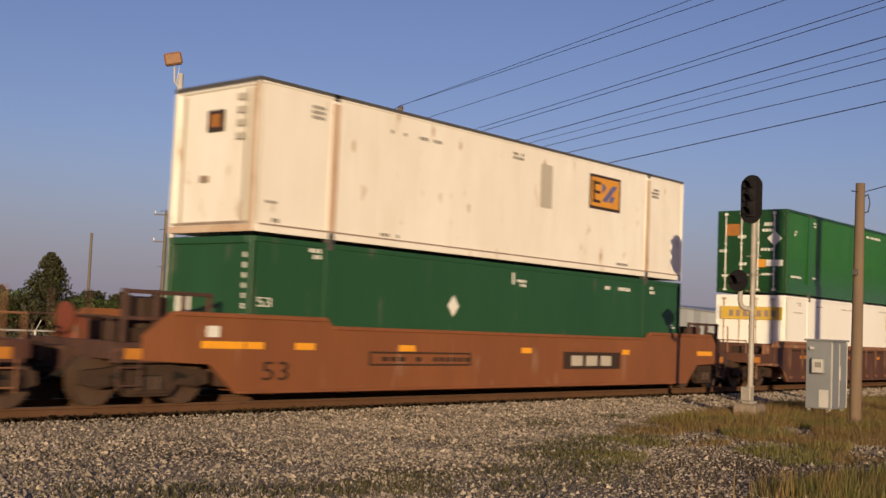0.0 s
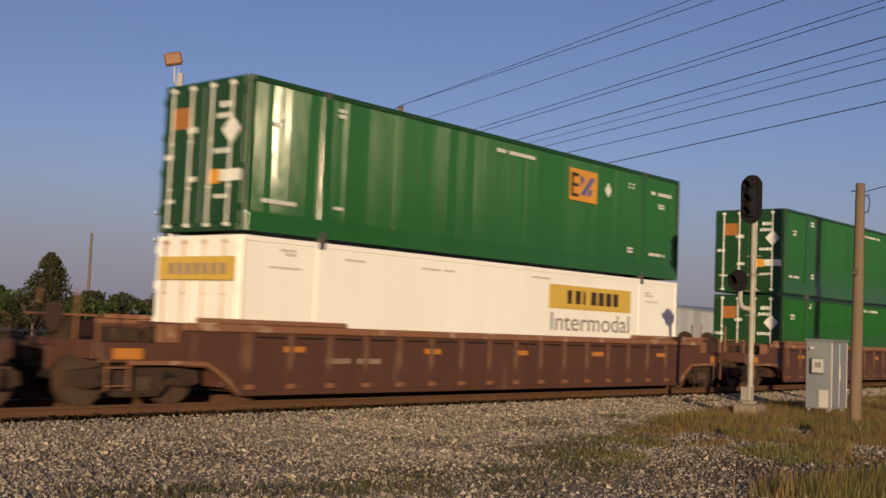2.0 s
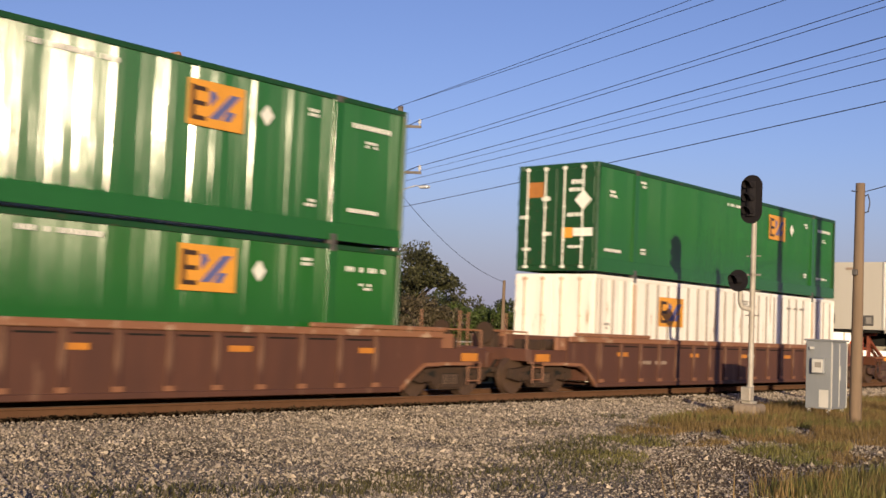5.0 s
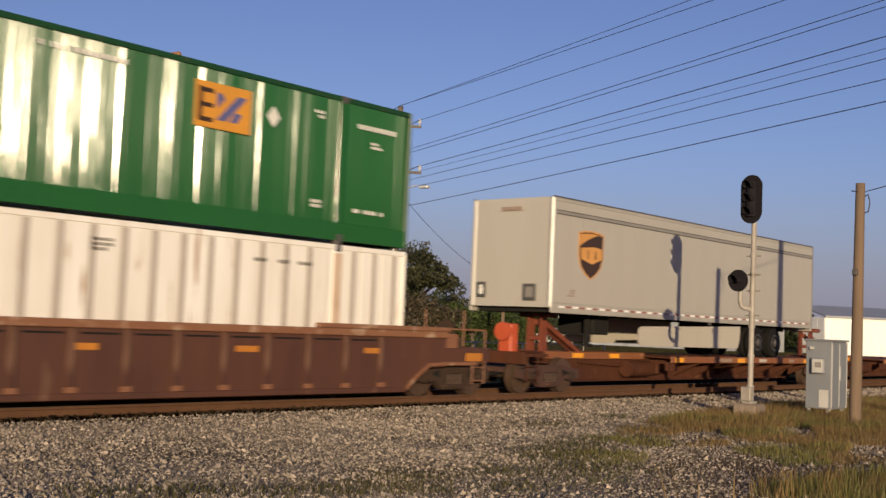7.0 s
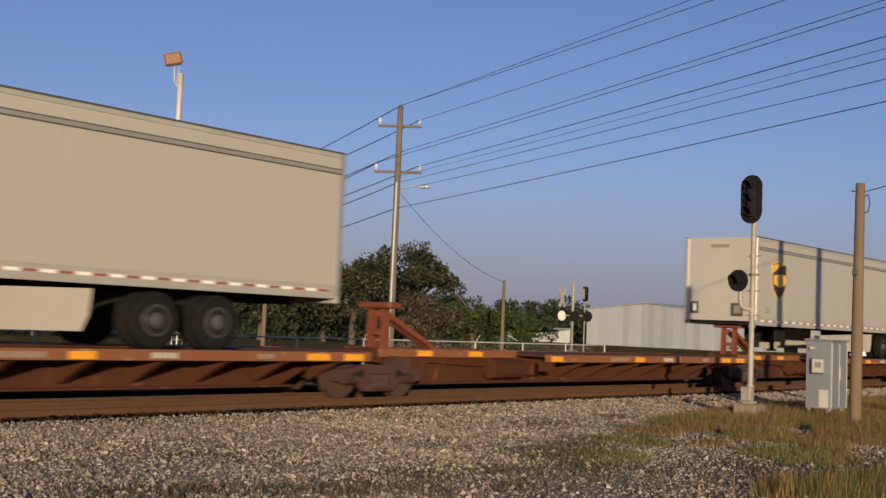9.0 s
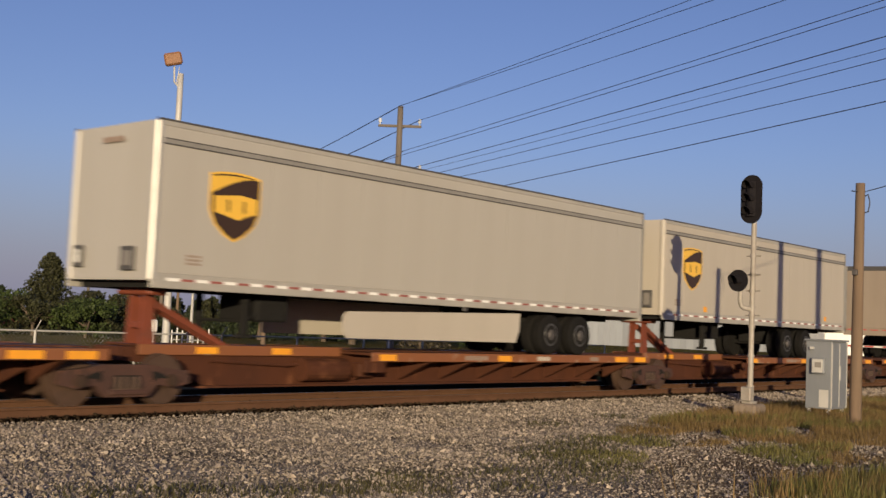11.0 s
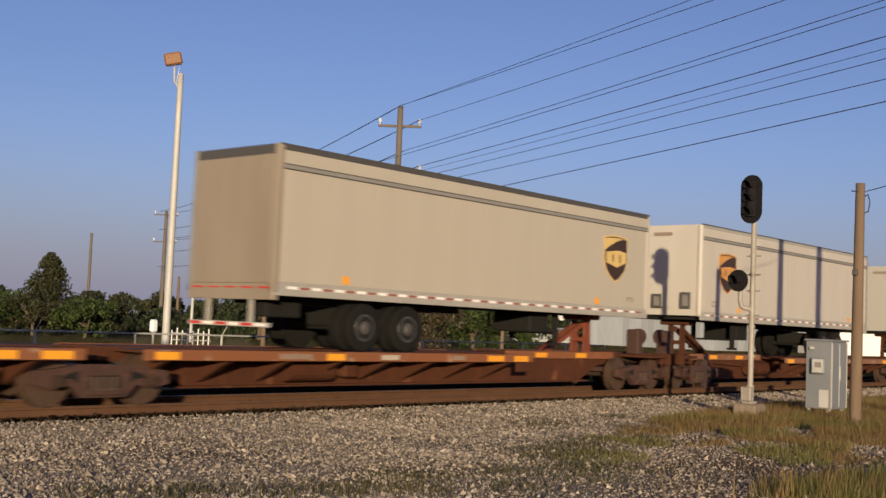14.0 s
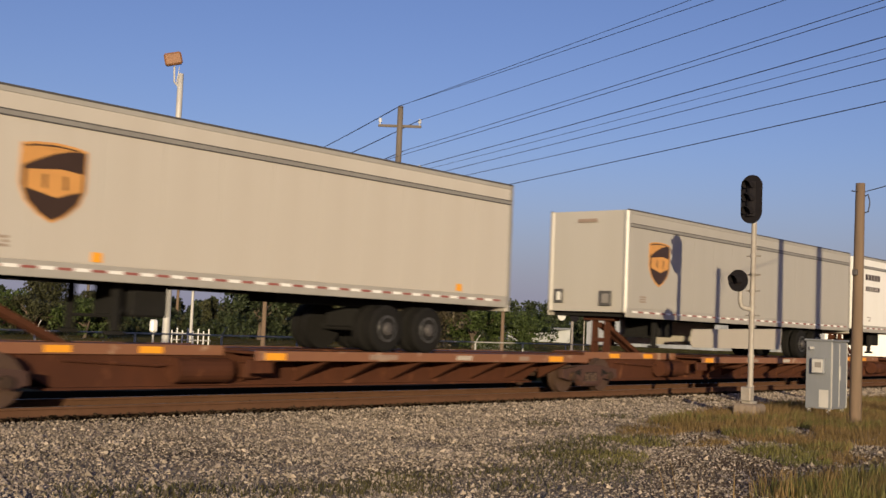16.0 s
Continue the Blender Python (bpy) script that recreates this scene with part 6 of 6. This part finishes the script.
def build_crossing():
    c = thing("crossing_signal", 71.0, 47.8, GROUND, "silver level-crossing mast with lamps and white crossbuck", "signal")
    part("mast", tube(B(), (0, 0, -.1), (0, 0, 5.45), .11, seg=12), M_SILVER, c)
    part("base_block", box(B(), -.35, .35, -.35, .35, -.1, .35, .04), M_CONCRETE, c)
    n = Vector((-.35, -.94, 0)).normalized()
    s = Vector((-n.y, n.x, 0))
    for sg in (-1, 1):
        bm = B()
        ctr = Vector((-.55, .62, 4.25))
        u = (s * .35 + Vector((0, 0, sg * .93))).normalized()
        v = n.cross(u).normalized()
        q = []
        for k in (0.0, .03):
            for a, b in ((-1, -1), (1, -1), (1, 1), (-1, 1)):
                q.append(bm.verts.new(ctr + u * a * .72 + v * b * .11 + n * (k + .02 * sg)))
        for ix in ((0, 1, 2, 3), (7, 6, 5, 4), (0, 4, 5, 1), (1, 5, 6, 2), (2, 6, 7, 3), (3, 7, 4, 0)):
            bm.faces.new([q[i] for i in ix])
        part("crossbuck_board", bm, M_SILVER, c)
    part("lamp_arm", chain(B(), [(-.6, .8, 2.9), (0, 0, 2.95), (1.0, -.85, 2.95)], .045, 8), M_SILVER, c)
    for p, r, m in (((.05, 0, 2.88), .42, M_SIGNAL), ((.72, -.72, 2.92), .40, M_SIGNAL), ((-.52, .78, 2.9), .37, M_PLATE)):
        p = Vector(p)
        disc = part("lamp_disc", tube(B(), p + n * .2, p + n * .24, r, r, 22), m, c)
        part("lamp_case", tube(B(), p + n * .2, p - n * .1, .16, .12, 12), M_SIGNAL, c)
    d = thing("crossing_sign_post", 71.7, 47.2, GROUND, "thin post with a small boxed sign beside the crossing", "sign post")
    part("post", tube(B(), (0, 0, -.1), (0, 0, 5.0), .045, seg=8), M_SILVER, d)
    part("sign_box", box(B(), -.25, .25, -.2, .2, 4.05, 5.15, .12), M_SIGNAL, d)
    part("sign_face", box(B(), -.27, -.25, -.12, .12, 4.2, 5.0, .01), M_SILVER, d)


def sheet_wall(parent, p0, p1, z0, top0, top1, mat, pitch=.9, peak=None):
    """A wall of upright ribbed sheets between two places on the ground, each sheet a piece."""
    p0, p1 = Vector((*p0, 0)), Vector((*p1, 0))
    L = (p1 - p0).length
    u = (p1 - p0).normalized()
    n = Vector((u.y, -u.x, 0))
    k = max(1, int(L / pitch))

    def top(f):
        if peak is None:
            return top0 + (top1 - top0) * f
        return top0 + (peak - top0) * (1 - abs(2 * f - 1))

    for i in range(k):
        fa, fb = i / k, (i + .92) / k
        bm = B()
        a, b = p0 + u * L * fa, p0 + u * L * fb
        q = []
        for off in (0, .05):
            q += [bm.verts.new(a + n * off + Vector((0, 0, z0))), bm.verts.new(b + n * off + Vector((0, 0, z0))), bm.verts.new(b + n * off + Vector((0, 0, top(fb)))), bm.verts.new(a + n * off + Vector((0, 0, top(fa))))]
        for ix in ((3, 2, 1, 0), (4, 5, 6, 7), (0, 1, 5, 4), (1, 2, 6, 5), (2, 3, 7, 6), (3, 0, 4, 7)):
            bm.faces.new([q[j] for j in ix])
        part("wall_sheet", bm, mat, parent)
    bm = B()
    a, b = p0 - n * .06, p1 - n * .06
    pts = [(a, z0), (b, z0), (b, top(1.0) - .03)] + ([((a + b) / 2, peak - .03)] if peak else []) + [(a, top(0) - .03)]
    f0 = [bm.verts.new(p + Vector((0, 0, z))) for p, z in pts]
    f1 = [bm.verts.new(p + n * .07 + Vector((0, 0, z))) for p, z in pts]
    bm.faces.new(f0[::-1])
    bm.faces.new(f1)
    for i in range(len(pts)):
        bm.faces.new((f0[i], f1[i], f1[(i + 1) % len(pts)], f0[(i + 1) % len(pts)]))
    part("backing_wall", bm, mat, parent)


def build_sheds():
    s = thing("metal_shed", 137.6, 70.1, GROUND, "long grey-white corrugated metal shed with shallow gable", "building")
    sheet_wall(s, (0, 20), (0, 0), 0, 5.1, 5.1, M_SHED, 1.0, 6.0)
    sheet_wall(s, (0, 0), (22, 0), 0, 5.1, 5.1, M_SHED, 1.0)
    for sg in (0, 1):
        bm = B()
        e, zz = (-.4, 5.02) if sg == 0 else (20.4, 5.02)
        q = [bm.verts.new(p) for p in ((-.4, e, zz), (22.4, e, zz), (22.4, 10, 6.05), (-.4, 10, 6.05), (-.4, e, zz + .12), (22.4, e, zz + .12), (22.4, 10, 6.18), (-.4, 10, 6.18))]
        for ix in ((3, 2, 1, 0), (4, 5, 6, 7), (0, 1, 5, 4), (1, 2, 6, 5), (2, 3, 7, 6), (3, 0, 4, 7)):
            bm.faces.new([q[i] for i in ix])
        part("roof", bm, M_ROOF, s)
    sheet_wall(s, (22, 20), (0, 20), 0, 5.1, 5.1, M_SHED, 10)
    sheet_wall(s, (22, 0), (22, 20), 0, 5.1, 5.1, M_SHED, 10)
    w = thing("white_warehouse", 157.9, 63.3, GROUND, "low cream-white warehouse with a dark shallow roof", "building")
    sheet_wall(w, (0, 0), (36.4, -33.6), 0, 5.3, 5.3, M_CLEAN, 1.7)
    sheet_wall(w, (4, 5.6), (0, 0), 0, 5.3, 5.3, M_CLEAN, 1.7)
    bm = B()
    q = [bm.verts.new(p) for p in ((-.5, -.3, 5.25), (36.4, -34.4, 5.25), (43, -22, 6.9), (4.5, 6, 6.9), (-.5, -.3, 5.5), (36.4, -34.4, 5.5), (43, -22, 7.15), (4.5, 6, 7.15))]
    for ix in ((3, 2, 1, 0), (4, 5, 6, 7), (0, 1, 5, 4), (1, 2, 6, 5), (2, 3, 7, 6), (3, 0, 4, 7)):
        bm.faces.new([q[i] for i in ix])
    part("roof", bm, M_ROOF, w)
    l = thing("low_white_building", 136.1, 103.0, GROUND, "low white building with a flat dark roof edge", "building")
    sheet_wall(l, (0, 0), (6, -7), 0, 1.75, 2.0, M_SHED, 2.0)
    sheet_wall(l, (8, 8), (0, 0), 0, 1.75, 1.75, M_SHED, 2.0)
    part("roof", slab(B(), [(-.3, 1.85), (6.4, 1.98), (6.4, 2.2), (-.3, 2.1)], -7, 6), M_ROOF, l)


def build_car(x, y, turn, mat, label):
    c = thing("parked_car", x, y, GROUND, label, "car")
    c.matrix_basis = pose(x, y, GROUND, 0, 0, turn)
    bm = slab(B(), [(-2.2, .35), (2.2, .35), (2.25, .75), (1.9, .92), (1.0, .98), (-2.0, 1.0), (-2.25, .8)], -.85, .85)
    part("body", bm, mat, c)
    bm = slab(B(), [(-1.9, .98), (.95, .98), (.35, 1.45), (-1.4, 1.48)], -.72, .72)
    part("cabin", bm, M_LENS, c)
    part("roof", box(B(), -1.4, .3, -.7, .7, 1.46, 1.52, .02), mat, c)
    for wx in (-1.4, 1.4):
        for wy in (-.87, .67):
            wh = part("wheel", tube(B(), (wx, wy, .33), (wx, wy + .2, .33), .33, seg=18), M_TYRE, c)
            part("rim", tube(B(), (wx, wy - .01, .33), (wx, wy + .21, .33), .2, seg=14), M_RIM, c)


# ---- trees ----
def leaf_cloud(name, centres, radii, count, size, mat, seed, parent=None):
    """Leaf sprays gathered on many small clumps, thinner at the rim."""
    r = np.random.default_rng(seed)
    c = np.array(centres)
    rad = np.array(radii)
    k = r.integers(0, len(c), count)
    d = r.normal(0, 1, (count, 3))
    d /= np.linalg.norm(d, axis=1)[:, None]
    p = c[k] + d * (rad[k] * r.uniform(0.25, 1.05, count) ** 0.6)[:, None] * np.array([1, 1, .85])
    u = r.normal(0, 1, (count, 3))
    u /= np.linalg.norm(u, axis=1)[:, None]
    v = np.cross(u, r.normal(0, 1, (count, 3)))
    v /= np.linalg.norm(v, axis=1)[:, None]
    s = size * r.uniform(.5, 1.4, count)[:, None]
    q = np.stack([p - u * s, p + v * s * .55, p + u * s, p - v * s * .55], 1)
    return from_arrays(name, q.reshape(-1, 3), np.arange(4 * count).reshape(-1, 4), mat, parent)


def tree(x, y, top, spread, mat, label, seed, count=3500, size=.22, low=.25, pine=False, name="tree"):
    t = thing(name, x, y, GROUND, label, "tree", "trees")
    r = random.Random(seed)
    h = top - GROUND
    bm = B()
    tr = max(.08, spread * .07)
    bend = Vector((r.uniform(-.3, .3), r.uniform(-.3, .3), 0))
    fork = h * (.3 if not pine else .9)
    tube(bm, (0, 0, -.2), bend * .5 + Vector((0, 0, fork)), tr, tr * .65, 9)
    centres, radii = [], []
    if pine:
        for i in range(16):
            f = i / 15
            rad = spread * (1 - f) ** .8 + .15
            for k in range(5):
                a = r.uniform(0, 6.28)
                centres.append((math.cos(a) * rad * .6, math.sin(a) * rad * .6, h * (low + (1 - low) * f) - .1))
                radii.append(rad * .5 + .12)
    else:
        for i in range(8):
            a = i * .785 + r.uniform(-.4, .4)
            reach = spread * r.uniform(.45, .95)
            zt = h * r.uniform(.5, .93)
            tip = Vector((math.cos(a) * reach, math.sin(a) * reach, zt))
            mid = Vector((tip.x * .45, tip.y * .45, fork + (zt - fork) * .6))
            base = bend * .5 + Vector((0, 0, fork * r.uniform(.8, 1)))
            tube(bm, base, mid, tr * .5, tr * .3, 7)
            tube(bm, mid, tip, tr * .3, tr * .1, 6)
            for k in range(4):
                j = Vector((r.uniform(-1, 1), r.uniform(-1, 1), r.uniform(-.7, .6))) * spread * .36
                cpos = tip + j
                cpos.z = min(max(cpos.z, h * low), h * .95)
                centres.append(tuple(cpos))
                radii.append(spread * r.uniform(.16, .34))
        for k in range(12):
            centres.append((r.uniform(-.6, .6) * spread, r.uniform(-.6, .6) * spread, h * r.uniform(low, .85)))
            radii.append(spread * r.uniform(.2, .36))
    part("trunk", bm, M_BARK, t)
    leaf_cloud("crown", centres, radii, count, size, mat, seed, t)
    return t


def woods(name, line, top, depth, mat, label, seed, count, size, low=0.0):
    """A belt of far trees seen as one mass, with an uneven top."""
    r = random.Random(seed)
    centres, radii = [], []
    for (x0, y0), (x1, y1) in zip(line, line[1:]):
        L = math.hypot(x1 - x0, y1 - y0)
        n = max(3, int(L / (top * .35)))
        for i in range(n):
            f = (i + r.random()) / n
            hh = top * (.62 + .4 * r.random()) * (.85 + .3 * noise.noise((f * 5 + seed, x0 * .01, 0)))
            for k in range(5):
                z = GROUND + low + (hh - low) * (k + .4) / 5
                centres.append((x0 + (x1 - x0) * f + r.uniform(-1, 1) * depth * .5, y0 + (y1 - y0) * f + r.uniform(-1, 1) * depth * .5, z))
                radii.append(top * r.uniform(.14, .26))
    ob = leaf_cloud(name, centres, radii, count, size, mat, seed)
    return tagged(ob, label, "woods", kind="stuff")


def build_trees():
    tree(64.0, 64.0, 7.6, 4.6, M_LEAF, "broad dark olive oak with a rounded crown", 31, 12000, .15, .12)
    tree(70.3, 63.6, 8.0, 3.6, M_LEAF, "tall uneven oak behind the utility pole", 32, 10000, .15, .15)
    tree(66.6, 70.0, 5.9, 3.4, M_LEAF_DARK, "dark rounded tree beside the oaks", 33, 8000, .15, .1)
    tree(60.9, 71.6, 5.0, 3.2, M_LEAF_DARK, "dark low tree beside the oaks", 38, 7000, .15, .1)
    tree(76.0, 64.6, 3.9, 2.4, M_LEAF, "small ragged tree with thin twigs", 34, 4000, .13, .2)
    tree(58.6, 52.0, 3.4, 2.4, M_LEAF_BROWN, "dry brown shrub in front of the oaks", 35, 6500, .12, .02, name="shrub")
    tree(73.8, 59.5, 3.3, 3.0, M_LEAF_LIGHT, "bright green rounded shrub in the field", 36, 8500, .12, .02, name="shrub")
    tree(78.5, 58.2, 2.9, 2.6, M_LEAF_LIGHT, "green rounded shrub at the field's edge", 37, 6500, .12, .02, name="shrub")
    tree(42.7, 73.0, 5.5, 2.7, M_LEAF, "dark pointed evergreen tree standing above shrubs", 41, 8000, .12, .05, True)
    for i, (x, y, t, sp, m) in enumerate(((38.0, 71.0, 2.7, 1.9, M_LEAF_LIGHT), (39.6, 69.4, 2.3, 1.8, M_LEAF), (41.8, 66.8, 2.2, 1.9, M_LEAF_LIGHT), (44.2, 68.5, 2.0, 1.8, M_LEAF), (36.2, 73.5, 2.5, 1.8, M_LEAF))):
        tree(x, y, t, sp, m, "leafy green shrub beyond the fence", 50 + i, 4200, .1, .02, name="shrub")
    woods("woodland", [(82, 134), (91, 125), (99, 117), (100, 104), (96, 92)], 5.2, 9, M_LEAF, "belt of dull green trees behind the field", 61, 30000, .25)
    woods("scrub_belt", [(47, 84), (58, 80), (66, 76), (72, 72)], 3.0, 5, M_LEAF_DARK, "dark scrub below the trees", 62, 16000, .18)
    woods("field_edge_woods", [(136, 134), (158, 122), (176, 116), (190, 112)], 9.5, 12, M_LEAF_DARK, "far dark trees beside the sheds", 63, 16000, .34)
    woods("far_woodland", [(214, 103), (219, 98), (226, 97)], 11.6, 9, M_LEAF_DARK, "tall far trees behind the shed roof", 64, 3600, .6)
    woods("horizon_woods", [(60, 330), (150, 290), (230, 230), (290, 160), (340, 90), (350, 40)], 8.5, 25, M_LEAF_DARK, "low hazy tree line along the horizon", 65, 14000, 1.0)


build_gravel()
build_grass()
build_track()
build_signal()
build_cabinet()
build_poles()
build_fence()
build_crossing()
build_sheds()
build_car(57.0, 86.0, 40, M_CLEAN, "white parked car beyond the fence")
build_car(46.0, 83.0, 35, M_REDSTEEL, "red parked car beyond the fence")
build_trees()


build_containers()
well_car(AT["first"] - PITCH, "brown ribbed well car, its end platform in view")
well_car(AT["first"], "orange-tan smooth-sided well car carrying two containers", tan=True)
for key in ("second", "third", "fourth"):
    well_car(AT[key], "dark brown ribbed steel well car carrying two containers")
spine_car(106.0, 5, "rust-brown articulated spine car carrying box trailers", hitches=((.9, 1), (18.3, 1), (35.4, 1), (52.8, 1), (84.6, -1)))
spine_car(195.4, 3, "dark brown articulated spine car carrying box trailers", hitches=((.6, 1), (19.4, 1), (36.6, 1)), edge_mat=M_WELL_TOP, hitch_mat=M_SPINE)
build_trailers()

motions()
